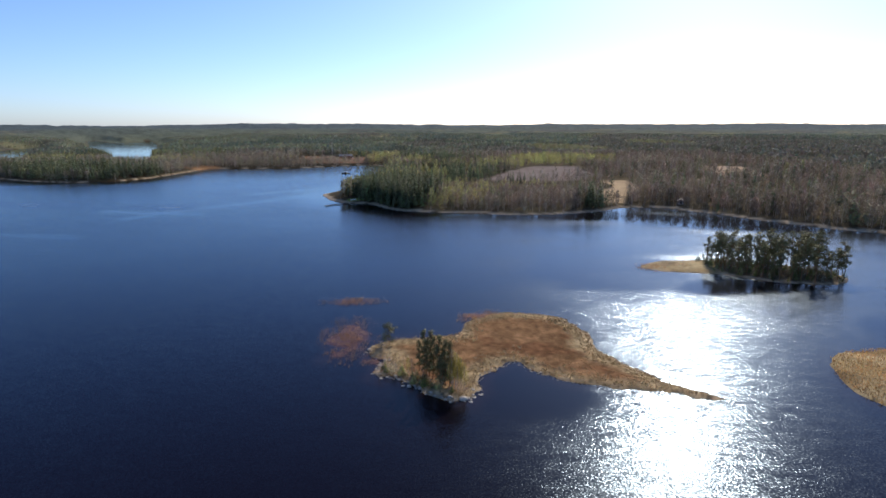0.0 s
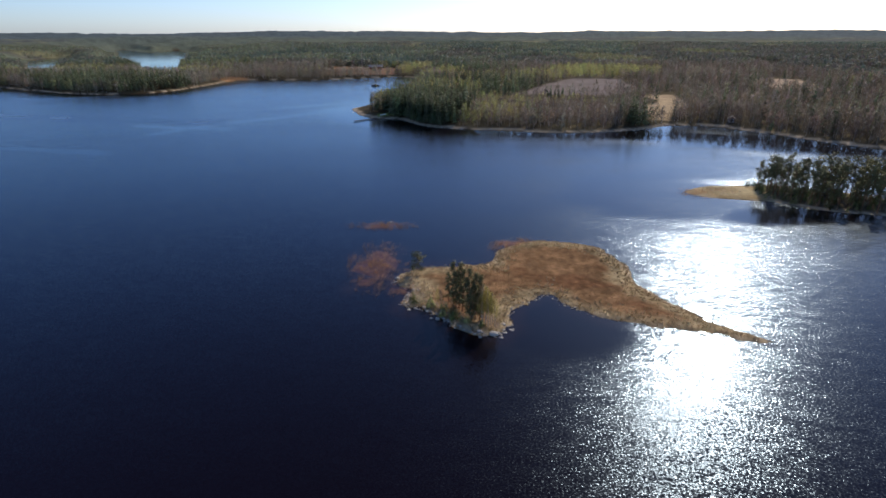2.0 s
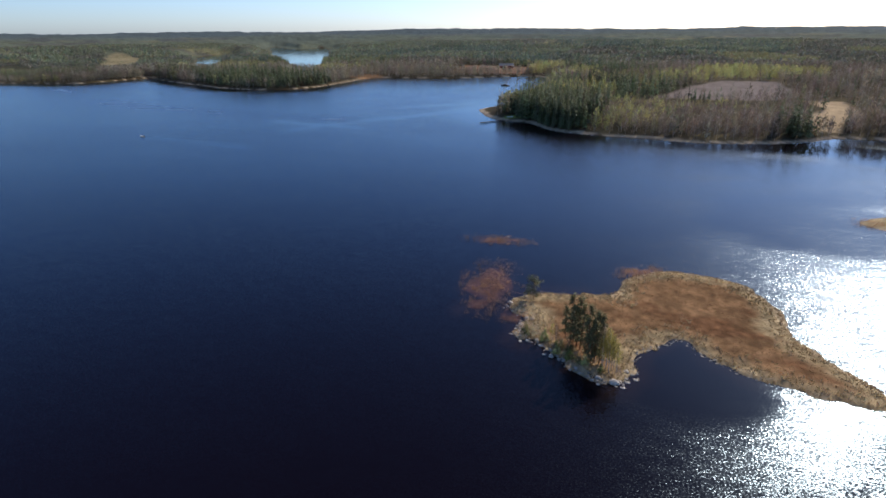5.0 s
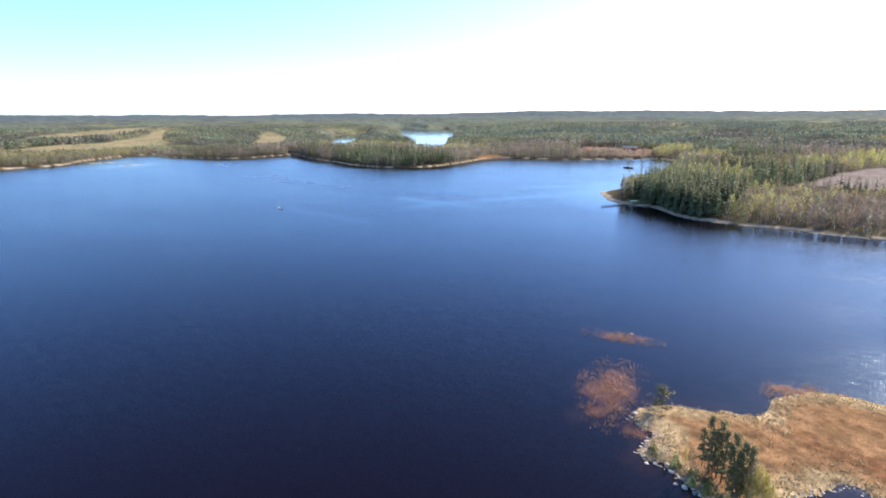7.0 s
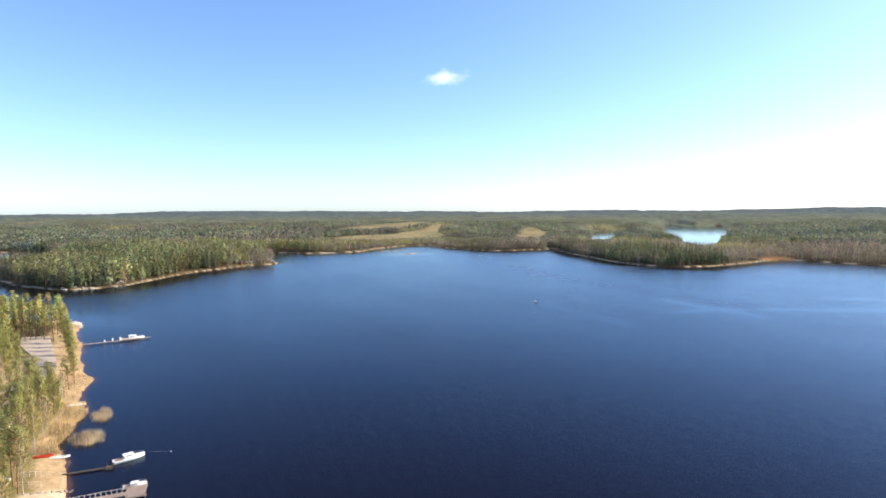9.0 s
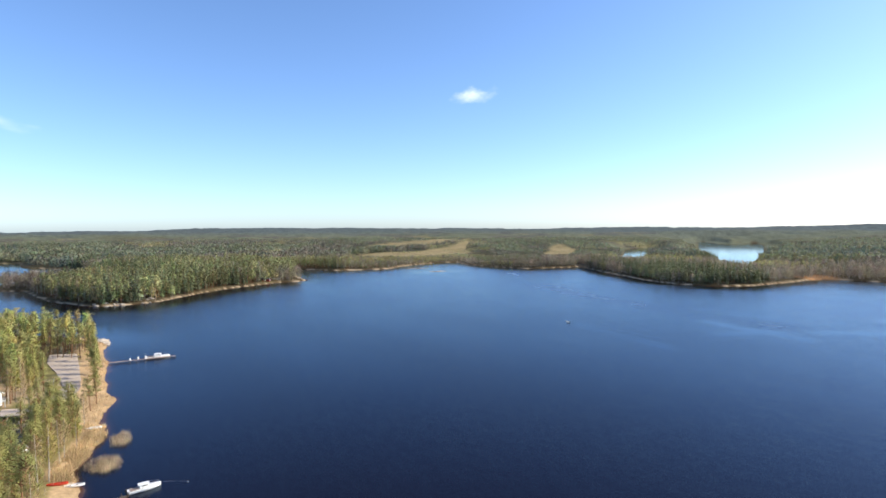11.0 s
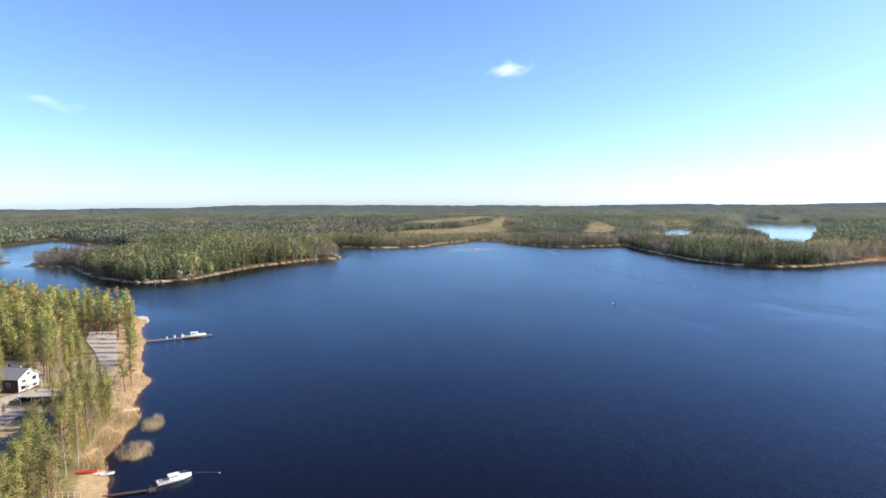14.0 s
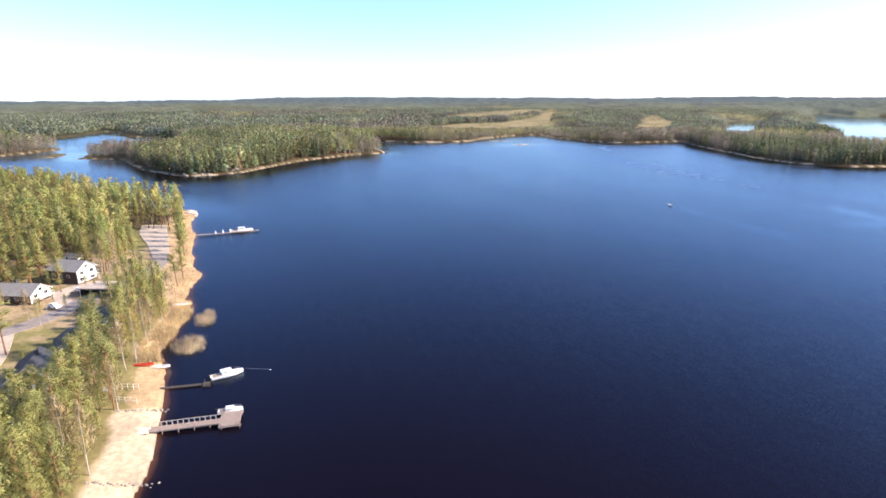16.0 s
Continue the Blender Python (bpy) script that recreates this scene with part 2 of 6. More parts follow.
def water_material():
    m, n, l, b = material("lake_water", 0.9, 0.0)
    a = n.new("ShaderNodeAttribute")
    a.attribute_name = "shallow"
    depth = ramp(n, l, a.outputs["Fac"], [(0.0, (0.0040, 0.0022, 0.0042)), (0.45, (0.014, 0.007, 0.006)), (0.8, (0.10, 0.042, 0.018)), (1.0, (0.2, 0.12, 0.055))])
    l.new(depth, b.inputs["Base Color"])
    g = n.new("ShaderNodeNewGeometry")
    st = n.new("ShaderNodeMapping")
    st.inputs["Rotation"].default_value, st.inputs["Scale"].default_value = (0, 0, radians(35)), (0.4, 1, 1)
    l.new(g.outputs["Position"], st.inputs["Vector"])
    breeze = tex(n, l, 0.016, 5, st.outputs["Vector"], 0.6)
    still = n.new("ShaderNodeAttribute")
    still.attribute_name = "calm"

    def maths(op, p, q):
        k = n.new("ShaderNodeMath")
        k.operation = op
        for sock, v in zip(k.inputs, (p, q)):
            if isinstance(v, float):
                sock.default_value = v
            else:
                l.new(v, sock)
        return k.outputs[0]

    def vectors(op, p, q=None, scale=None):
        k = n.new("ShaderNodeVectorMath")
        k.operation = op
        for sock, v in zip(k.inputs, (p, q)):
            if isinstance(v, tuple):
                sock.default_value = v
            elif v is not None:
                l.new(v, sock)
        if scale is not None:
            l.new(scale, k.inputs["Scale"])
        return k.outputs[0]

    wind = maths("MAXIMUM", maths("MULTIPLY", ramp(n, l, breeze, [(0.34, (0.62,) * 3), (0.62, (1.0,) * 3)]), maths("SUBTRACT", 1.0, still.outputs["Fac"])), 0.05)
    # slopes of short waves on longer ones
    slopes = None
    for scale, detail, steep, vec in ((0.5, 2, 0.15, st.outputs["Vector"]), (3.0, 4, 0.83, g.outputs["Position"])):
        t = n.new("ShaderNodeTexNoise")
        t.inputs["Scale"].default_value, t.inputs["Detail"].default_value, t.inputs["Roughness"].default_value = scale, detail, 0.55
        l.new(vec, t.inputs["Vector"])
        w = vectors("MULTIPLY", vectors("SUBTRACT", t.outputs["Color"], (0.5, 0.5, 0.5)), (steep, steep, 0.0))
        slopes = w if slopes is None else vectors("ADD", slopes, w)
    normal = vectors("NORMALIZE", vectors("ADD", vectors("SCALE", slopes, None, wind), (0.0, 0.0, 1.0)))
    gloss = n.new("ShaderNodeBsdfGlossy")
    l.new(maths("ADD", maths("MULTIPLY", wind, 0.17), 0.055), gloss.inputs["Roughness"])
    l.new(normal, gloss.inputs["Normal"])
    # gloss grows towards the grazing angle
    fr = n.new("ShaderNodeFresnel")
    fr.inputs["IOR"].default_value = 1.333
    k = n.new("ShaderNodeMath")
    k.operation, k.use_clamp = "MULTIPLY_ADD", True
    k.inputs[1].default_value, k.inputs[2].default_value = 0.98, -0.015
    l.new(fr.outputs[0], k.inputs[0])
    l.new(mixed(n, l, "MIX", k.outputs[0], (0.56, 0.72, 0.92), (0.93, 1.0, 1.0)), gloss.inputs["Color"])
    x = n.new("ShaderNodeMixShader")
    l.new(k.outputs[0], x.inputs["Fac"])
    l.new(b.outputs[0], x.inputs[1]), l.new(gloss.outputs[0], x.inputs[2])
    l.new(x.outputs[0], n["Material Output"].inputs["Surface"])
    return m


WATER = water_material()
GROUND = tinted("ground_cover", 1.0, 0.78, 1.22, 0.9, 0.06, 0.02)
FOLIAGE = tinted("foliage", 0.75, 0.75, 1.25, 0.5, 0, 0.2, 0.32)


# ---------------------------------------------------------------- fast meshes
def sheet(name, verts, faces, mat, tint=None, attr="tint", slots=None, smooth_faces=False, normals=None):
    """A mesh object from arrays of vertices and of triangles or quads."""
    verts, faces = np.asarray(verts, np.float32), np.asarray(faces, np.int32)
    me = bpy.data.meshes.new(name)
    k = faces.shape[1]
    me.vertices.add(len(verts))
    me.vertices.foreach_set("co", verts.ravel())
    me.loops.add(faces.size)
    me.loops.foreach_set("vertex_index", faces.ravel())
    me.polygons.add(len(faces))
    me.polygons.foreach_set("loop_start", np.arange(0, faces.size, k, dtype=np.int32))
    me.polygons.foreach_set("use_smooth", np.full(len(faces), smooth_faces))
    for m in (mat if isinstance(mat, (list, tuple)) else [mat]):
        me.materials.append(m)
    if slots is not None:
        me.polygons.foreach_set("material_index", np.asarray(slots, np.int32))
    if tint is not None:
        tint = np.asarray(tint, np.float32)
        if tint.ndim == 1:
            me.attributes.new(attr, "FLOAT", "POINT").data.foreach_set("value", tint)
        else:
            rgba = np.concatenate([tint, np.ones((len(tint), 1), np.float32)], 1)
            me.attributes.new(attr, "FLOAT_COLOR", "POINT").data.foreach_set("color", rgba.ravel())
    me.update(calc_edges=True)
    if normals is not None:
        me.normals_split_custom_set_from_vertices(normals.tolist())
    return new(name, me)


def polar(angles, radii, centre):
    a, r = np.meshgrid(np.radians(angles), radii)
    x, y = centre[0] - np.sin(a) * r, centre[1] + np.cos(a) * r
    na, nr = len(angles), len(radii)
    i = np.arange(nr - 1)[:, None] * na + np.arange(na - 1)[None, :]
    return x.ravel(), y.ravel(), np.stack([i, i + na, i + 1 + na, i + 1], -1).reshape(-1, 4)


CENTRE = (-20.0, 25.0)
fine = np.arange(-48, 112, 0.25)
rest = np.arange(112, 312.1, 4.0)
ANGLES = np.concatenate([fine, rest])
RADII = np.concatenate([[0.01, 12, 24], np.geomspace(36, 90, 46)[:-1], np.geomspace(90, 1050, 250)[:-1], np.geomspace(1050, 4950, 80)])

gx, gy, gf = polar(ANGLES, RADII, CENTRE)
gs, gm = land(gx, gy)
gz = height(gx, gy, gs, gm)


# tints of far tree crowns, greyed and paled to stand in for haze
HAZED_FAR_LEAF = {"spruce": (0.125, 0.150, 0.115), "pine": (0.205, 0.220, 0.140), "birch": (0.170, 0.163, 0.122), "spring": (0.270, 0.255, 0.135)}

# woods of one kind: centre, half widths, turn, weights of spruce, pine, birch, spring
ZONES = [(330, 900, 330, 500, 0, (0.24, 0.06, 0.62, 0.08)), (700, 1100, 420, 700, 0, (0.26, 0.10, 0.60, 0.04)),
         (55, 400, 80, 38, 0, (0.02, 0.0, 0.90, 0.08)), (25, 500, 85, 40, 0, (0.08, 0.0, 0.42, 0.50)), (4, 445, 38, 44, 0, (0.06, 0.0, 0.44, 0.50)),
         (112, 408, 12, 20, 0, (1.0, 0.0, 0.0, 0.0)), (78, 545, 14, 10, 0, (0.8, 0.0, 0.2, 0.0)), (-35, 610, 45, 70, 0, (0.25, 0.0, 0.25, 0.50)),
         (215, 460, 85, 150, 0, (0.26, 0.04, 0.68, 0.02)), (330, 420, 110, 160, 0, (0.3, 0.04, 0.64, 0.02)),
         (45, 770, 75, 55, 0, (0.12, 0.0, 0.40, 0.48)), (-52, 830, 36, 42, 0, (0.05, 0.0, 0.15, 0.80)), (180, 860, 85, 90, 0, (0.05, 0.0, 0.12, 0.83)), (132, 625, 24, 22, 0, (0.9, 0.0, 0.1, 0.0)),
         (270, 1260, 80, 210, 0, (0.05, 0.05, 0.20, 0.70)), (560, 1480, 80, 150, 0, (0.1, 0.1, 0.2, 0.60)),
         (-200, 860, 170, 32, 0, (0.16, 0.05, 0.77, 0.02)), (-320, 760, 30, 90, 0, (0.1, 0.0, 0.88, 0.02)), (-440, 690, 130, 60, -20, (0.62, 0.16, 0.06, 0.16)),
         (-600, 740, 70, 40, -30, (0.3, 0.2, 0.40, 0.10)), (-800, 680, 90, 40, 0, (0.55, 0.2, 0.2, 0.05)), (-700, 930, 160, 90, -20, (0.15, 0.25, 0.25, 0.35)), (-880, 480, 45, 110, 10, (0.25, 0.35, 0.4, 0.0)),
         (-1010, 540, 120, 220, 10, (0.0, 0.08, 0.40, 0.52)), (-770, 260, 55, 45, 0, (0.05, 0.35, 0.3, 0.3)), (-820, -25, 60, 40, 0, (0.0, 0.02, 0.98, 0.0)), (-1160, 20, 80, 50, 0, (0.95, 0.05, 0.0, 0.0)),
         (-960, -180, 90, 70, 0, (0.1, 0.4, 0.5, 0.0)), (-695, 115, 110, 125, 30, (0.36, 0.48, 0.14, 0.02)), (-678, 16, 48, 11, 20, (0.1, 0.5, 0.4, 0.0)),
         (-400, -60, 180, 110, 0, (0.04, 0.88, 0.06, 0.02)), (-44, 446, 36, 60, 0, (0.97, 0.0, 0.03, 0.0))]


def young(x, y):
    """1 inside the young growth."""
    n = 12 * noise2(x / 40, y / 40, 57)
    return np.maximum.reduce([smooth(-12, 12, signed(x, y, p) + n) for p in YOUNG])


def shares(x, y):
    """Weights of spruce, pine, birch and spring-green trees."""
    n1, n2 = fbm(x / 300, y / 210, 51, 3), fbm(x / 150, y / 110, 52, 3)
    far = smooth(1000, 1700, np.hypot(x, y))
    west = smooth(-450, -700, x)
    leafy = smooth(0.02 - 0.12 * far, -0.08 - 0.12 * far, n1)
    green = smooth(0.15, 0.3, n2) * leafy
    w = np.stack([(0.50 - 0.22 * west + 0.5 * n2) * (1 - 0.8 * leafy), (0.34 + 0.25 * west - 0.5 * n2) * (1 - 0.7 * leafy) + 0.15 * far, 0.14 + 0.75 * leafy * (1 - green), 0.04 + 0.9 * green], 1).clip(0.01, 1)
    for cx, cy, rx, ry, turn, mix in ZONES:
        c, s = math.cos(radians(turn)), math.sin(radians(turn))
        u, v = ((x - cx) * c + (y - cy) * s) / rx, (-(x - cx) * s + (y - cy) * c) / ry
        k = smooth(1.15, 0.85, np.hypot(u, v) + 0.25 * n2)[:, None]
        w = w * (1 - k) + np.array(mix)[None] * k
    y_ = young(x, y)[:, None]
    w = w * (1 - y_) + np.array((0.02, 0.03, 0.30, 0.65))[None] * y_
    w = w ** (2.3 + 3.0 * smooth(700, 1100, np.hypot(x, y)))[:, None]
    return w / w.sum(1, keepdims=True)


def ground_tint(x, y, s, main, z):
    n1, n2, n3 = fbm(x / 18, y / 18, 31), fbm(x / 4, y / 4, 32, 3), fbm(x / 150, y / 150, 33)
    col = lambda c: np.array(c)[None, :]  # noqa: E731
    mix = lambda a, b, w: a * (1 - w[:, None]) + b * w[:, None]  # noqa: E731
    out = np.repeat(col((0.075, 0.060, 0.036)), len(x), 0)
    out = mix(out, col((0.12, 0.095, 0.05)), smooth(-0.2, 0.5, n1))
    far = smooth(900, 1800, np.hypot(x, y))
    out = mix(out, col((0.050, 0.062, 0.044)), far)
    r = np.hypot(x, y)
    n4 = fbm(x / 420, y / 240, 34, 3)
    hazed_crowns = 0.60 * shares(x, y) @ np.array([HAZED_FAR_LEAF[k] for k in ("spruce", "pine", "birch", "spring")])
    hazed_crowns = mix(hazed_crowns, col((0.10, 0.098, 0.052)), smooth(0.28, 0.34, n4 - 0.3 * n3) * 0.6)
    # blue-grey distance haze painted into the crown tint beyond 2200 m
    hazed_crowns = mix(hazed_crowns, col((0.080, 0.100, 0.108)), smooth(2200, 3800, r) * 0.85)
    out = mix(out, col((0.25, 0.205, 0.11)) * (1 + 0.25 * n1[:, None]), young(x, y))
    hazed_crowns = mix(hazed_crowns, col((0.235, 0.195, 0.105)), young(x, y))
    out = mix(out, hazed_crowns * (1 + 0.22 * noise2(x / 16, y / 16, 35)[:, None]), smooth(1450, 1900, r))
    out = mix(out, col((0.42, 0.33, 0.22)), smooth(4.6, 2.6, s + 1.4 * n1 + 2.0 * smooth(-560, -580, x) * smooth(290, 270, y) + 1.2 * smooth(580, 620, y) * smooth(-330, -360, x)) * smooth(-0.5, 0.2, s) * (1 - far))
    isl = signed(x, y, REED_ISLAND)
    grass = mix(np.repeat(col((0.225, 0.130, 0.062)), len(x), 0), col((0.36, 0.27, 0.145)), smooth(7.0, 2.0, isl + 5 * n1 + 3 * n2))
    grass = mix(grass, col((0.42, 0.32, 0.19)), smooth(2.2, 0.4, isl + 1.5 * n2))
    grass = mix(grass, col((0.15, 0.072, 0.034)), 0.75 * smooth(0.1, 0.5, fbm(x / 9, y / 5, 36, 3) + 0.25 * n2) * smooth(3, 7, isl))
    grass = grass * (1 + 0.42 * noise2(x / 1.4, y / 1.1, 37) + 0.2 * n2)[:, None].clip(0.35, 1.6)
    out = mix(out, grass, smooth(-3, 0, isl))
    grass2 = mix(np.repeat(col((0.34, 0.24, 0.11)), len(x), 0), col((0.45, 0.36, 0.2)), smooth(-0.2, 0.5, n1))
    east = smooth(60, 90, x) * smooth(175, 150, y)
    out = mix(out, grass2, east)
    pi = signed(x, y, PINE_ISLAND)
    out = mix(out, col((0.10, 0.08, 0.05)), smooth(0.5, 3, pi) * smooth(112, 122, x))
    out = mix(out, grass2, smooth(0, 1.5, pi) * smooth(120, 112, x))
    for poly, c in ((PLOUGHED, (0.19, 0.152, 0.128)), (STRAW_FIELD, (0.42, 0.31, 0.18)), (CLEARING, (0.42, 0.31, 0.20)), (BAY_YARD, (0.27, 0.15, 0.09))):
        out = mix(out, col(c) * (1 + 0.15 * n1[:, None]), smooth(-4, 2, signed(x, y, poly) + 3 * n1))
    out = mix(out, col((0.40, 0.23, 0.11)), smooth(1, 0.6, np.hypot((x + 345) / 32, (y - 800) / 30)))
    out = mix(out, col((0.24, 0.27, 0.07)), smooth(1, 0.7, np.hypot((x + 70) / 9, (y - 447) / 5)))
    v = smooth(-14, 2, signed(x, y, VILLAGE))
    yard = mix(np.repeat(col((0.36, 0.27, 0.165)), len(x), 0), col((0.19, 0.17, 0.07)), smooth(-0.12, 0.2, n1 + 0.3 * n2))
    out = mix(out, yard, v)
    west_bank = smooth(-440, -420, x) * smooth(-100, -125, x) * smooth(0, 20, y) * smooth(80, 60, y)
    # olive grass under the trees, then straw and sand towards the water
    out = mix(out, col((0.20, 0.165, 0.07)) * (1 + 0.25 * n2[:, None]), west_bank * smooth(16, 9, s + 3 * n1) * smooth(-262, -250, x))
    strand = 5.5 + 2.5 * smooth(-225, -250, x) + 3 * smooth(-250, -262, x)
    out = mix(out, col((0.40, 0.285, 0.16)) * (1 + 0.18 * n2[:, None]), west_bank * smooth(1.0, -0.6, s - strand + 1.6 * n1))
    sand = smooth(-1.0, 0.6, signed(x, y, BEACH) + 0.7 * n2)
    out = mix(out, col((0.47, 0.365, 0.25)) * (1 + 0.04 * n2[:, None] - 0.06 * smooth(0.1, 0.5, n1)[:, None]), sand)
    out = mix(out, col((0.30, 0.215, 0.15)), smooth(-1, 1, signed(x, y, COURT) + 0.8 * n2))
    bed = smooth(0.1, -0.3, z)
    return mix(out, col((0.06, 0.035, 0.015)), bed)


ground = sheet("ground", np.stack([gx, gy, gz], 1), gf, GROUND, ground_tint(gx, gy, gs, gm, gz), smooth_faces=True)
tagged(ground, "wooded shores and islands with pale stony edges", "ground", kind="structure")

# centre, half widths, turn, stillness of sheltered water
LEE = [(112, 203, 32, 9, 12, 0.8), (128, 206, 30, 6, -8, 0.85), (150, 358, 95, 30, -20, 0.97), (139, 142, 13, 22, 0, 0.7), (112, 104, 20, 22, 0, 0.7), (20, 120, 15, 13, -10, 0.75), (74, 232, 38, 44, 0, 0.5), (100, 300, 50, 45, 0, 0.45), (40, 372, 90, 9, -8, 0.7), (-60, 420, 30, 30, 0, 0.6)]
SLICKS = [([(-210, 360), (-190, 404), (-155, 441), (-113, 496)], 10.0, 0.75), ([(-174, 497), (-149, 518), (-123, 541)], 9.0, 0.7), ([(-241, 397), (-210, 389), (-173, 385)], 9.0, 0.75),
          ([(-610, 487), (-527, 473), (-439, 491)], 22.0, -0.35), ([(-569, 492), (-490, 473), (-404, 446), (-284, 424), (-196, 414)], 20.0, -0.4), ([(-290, 317), (-264, 312), (-233, 307), (-204, 301)], 6.5, 0.8),
          ([(-640, 560), (-560, 520), (-470, 540), (-380, 590)], 10.0, -0.4)]

wx, wy, wf = polar(np.concatenate([np.arange(-48, 112, 0.4), rest]), RADII[::2][RADII[::2] < 2800], CENTRE)
ws, wm = land(wx, wy)
near = np.clip(np.hypot(wx, wy) / 200, 1, 3)
strand = (wx < -100) & (wy < 60) & (wx > -450)
shallow = smooth(np.where(strand, -3.4, -5.5), 0.3, ws / near + np.where(strand, 0.5, 1.2) * noise2(wx / 5, wy / 5, 41))
shallow = shallow * np.where(strand, 0.8, 0.45)
for cx, cy, rx, ry, k in ((-31, 186, 13, 5, 0.72), (-27, 152, 10, 22, 0.72), (11, 171, 10, 6, 0.7), (-19, 136, 5, 6, 0.6), (91, 233, 8, 8, 0.7)):
    q = np.hypot((wx - cx) / rx, (wy - cy) / ry) + 0.25 * noise2(wx / 4, wy / 4, 43)
    shallow = np.maximum(shallow, k * smooth(1.05, 0.35, q))
water = sheet("water", np.stack([wx, wy, np.zeros_like(wx)], 1), wf, WATER, shallow, "shallow")
calm = np.maximum(smooth(1000, 1150, np.hypot(wx, wy)) * smooth(600, 900, wy), 0.35 * smooth(560, 700, wy) * smooth(-360, -300, wx))
# lee of islands and shores
gust = 0.35 * fbm(wx / 30, wy / 14, 45, 3)
for cx, cy, rx, ry, turn, k in LEE:
    c, s_ = math.cos(radians(turn)), math.sin(radians(turn))
    q = np.hypot(((wx - cx) * c + (wy - cy) * s_) / rx, (-(wx - cx) * s_ + (wy - cy) * c) / ry) + gust
    calm = np.maximum(calm, k * smooth(1.3, 0.6, q))
calm = np.maximum(calm, 0.72 * smooth(-55, -6, ws + 12 * gust) * smooth(330, 420, np.hypot(wx, wy)))
# smooth slicks and ruffled lanes
for line, wide, k in SLICKS:
    q = np.full(wx.shape, 1e9)
    for (ax, ay), (bx, by) in zip(line, line[1:]):
        t = np.clip(((wx - ax) * (bx - ax) + (wy - ay) * (by - ay)) / ((bx - ax) ** 2 + (by - ay) ** 2), 0, 1)
        q = np.minimum(q, np.hypot(wx - ax - t * (bx - ax), wy - ay - t * (by - ay)))
    lane = smooth(1.0, 0.3, q / wide + 1.2 * gust)
    calm = calm * (1 - lane) + k * lane
water.data.attributes.new("calm", "FLOAT", "POINT").data.foreach_set("value", calm.astype(np.float32))
tagged(water, "dark blue rippled lake water glittering in the sun", "lake", kind="structure")


# ---------------------------------------------------------------- trees as arrays
def stem(h0, h1, r0, r1, sides=3, bend=(0, 0)):
    a = np.arange(sides) * 2 * math.pi / sides
    v = [(r0 * math.cos(t), r0 * math.sin(t), h0) for t in a] + [(bend[0] + r1 * math.cos(t), bend[1] + r1 * math.sin(t), h1) for t in a]
    f = []
    for k in range(sides):
        j = (k + 1) % sides
        f += [(k, j, sides + j), (k, sides + j, sides + k)]
    return np.array(v), np.array(f)


def merge(pieces):
    vs, fs, bark, n = [], [], [], 0
    for v, f, b in pieces:
        vs.append(v), fs.append(f + n), bark.append(np.full(len(v), b))
        n += len(v)
    return np.concatenate(vs), np.concatenate(fs), np.concatenate(bark)


def flakes(centres, size, r, flat=0.6, slim=1.0):
    """Loose triangles round the centres, leaning every way."""
    n = len(centres)
    a = r.normal(size=(n, 3))
    a[:, 2] *= flat
    a /= np.linalg.norm(a, axis=1, keepdims=True)
    b = np.cross(a, r.normal(size=(n, 3)))
    b /= np.linalg.norm(b, axis=1, keepdims=True)
    s = (size * r.uniform(0.7, 1.3, n))[:, None] if np.isscalar(size) else size[:, None]
    c, b = centres, b * slim
    v = np.stack([c - 0.6 * s * a - 0.5 * s * b, c + 0.7 * s * a - 0.25 * s * b, c + 0.1 * s * a + 0.75 * s * b], 1)
    return v.reshape(-1, 3), np.arange(3 * n).reshape(-1, 3)


def crown_normals(form):
    """Sprays turned to face outwards, and the rounded crown's own normals at their corners."""
    v, f, bark = form
    leaf = bark == 0
    lo, hi = v[leaf, 2].min(), v[leaf, 2].max()
    wide = np.percentile(np.hypot(v[leaf, 0], v[leaf, 1]), 90) + 1e-6
    out = np.stack([v[:, 0] / wide, v[:, 1] / wide, np.where(leaf, 0.9 * (v[:, 2] - lo) / (hi - lo) - 0.15, 0.0)], 1)
    out /= np.linalg.norm(out, axis=1, keepdims=True) + 1e-6
    face = np.cross(v[f[:, 1]] - v[f[:, 0]], v[f[:, 2]] - v[f[:, 0]])
    face /= np.linalg.norm(face, axis=1, keepdims=True) + 1e-9
    away = (face * out[f].mean(1)).sum(1) < 0
    f = np.where(away[:, None], f[:, ::-1], f)
    face = np.where(away[:, None], -face, face)
    spread = np.zeros_like(v)
    np.add.at(spread, f.ravel(), np.repeat(face, 3, 0))
    out = 0.7 * out + 0.3 * spread
    return (v, f, bark), out / (np.linalg.norm(out, axis=1, keepdims=True) + 1e-6)


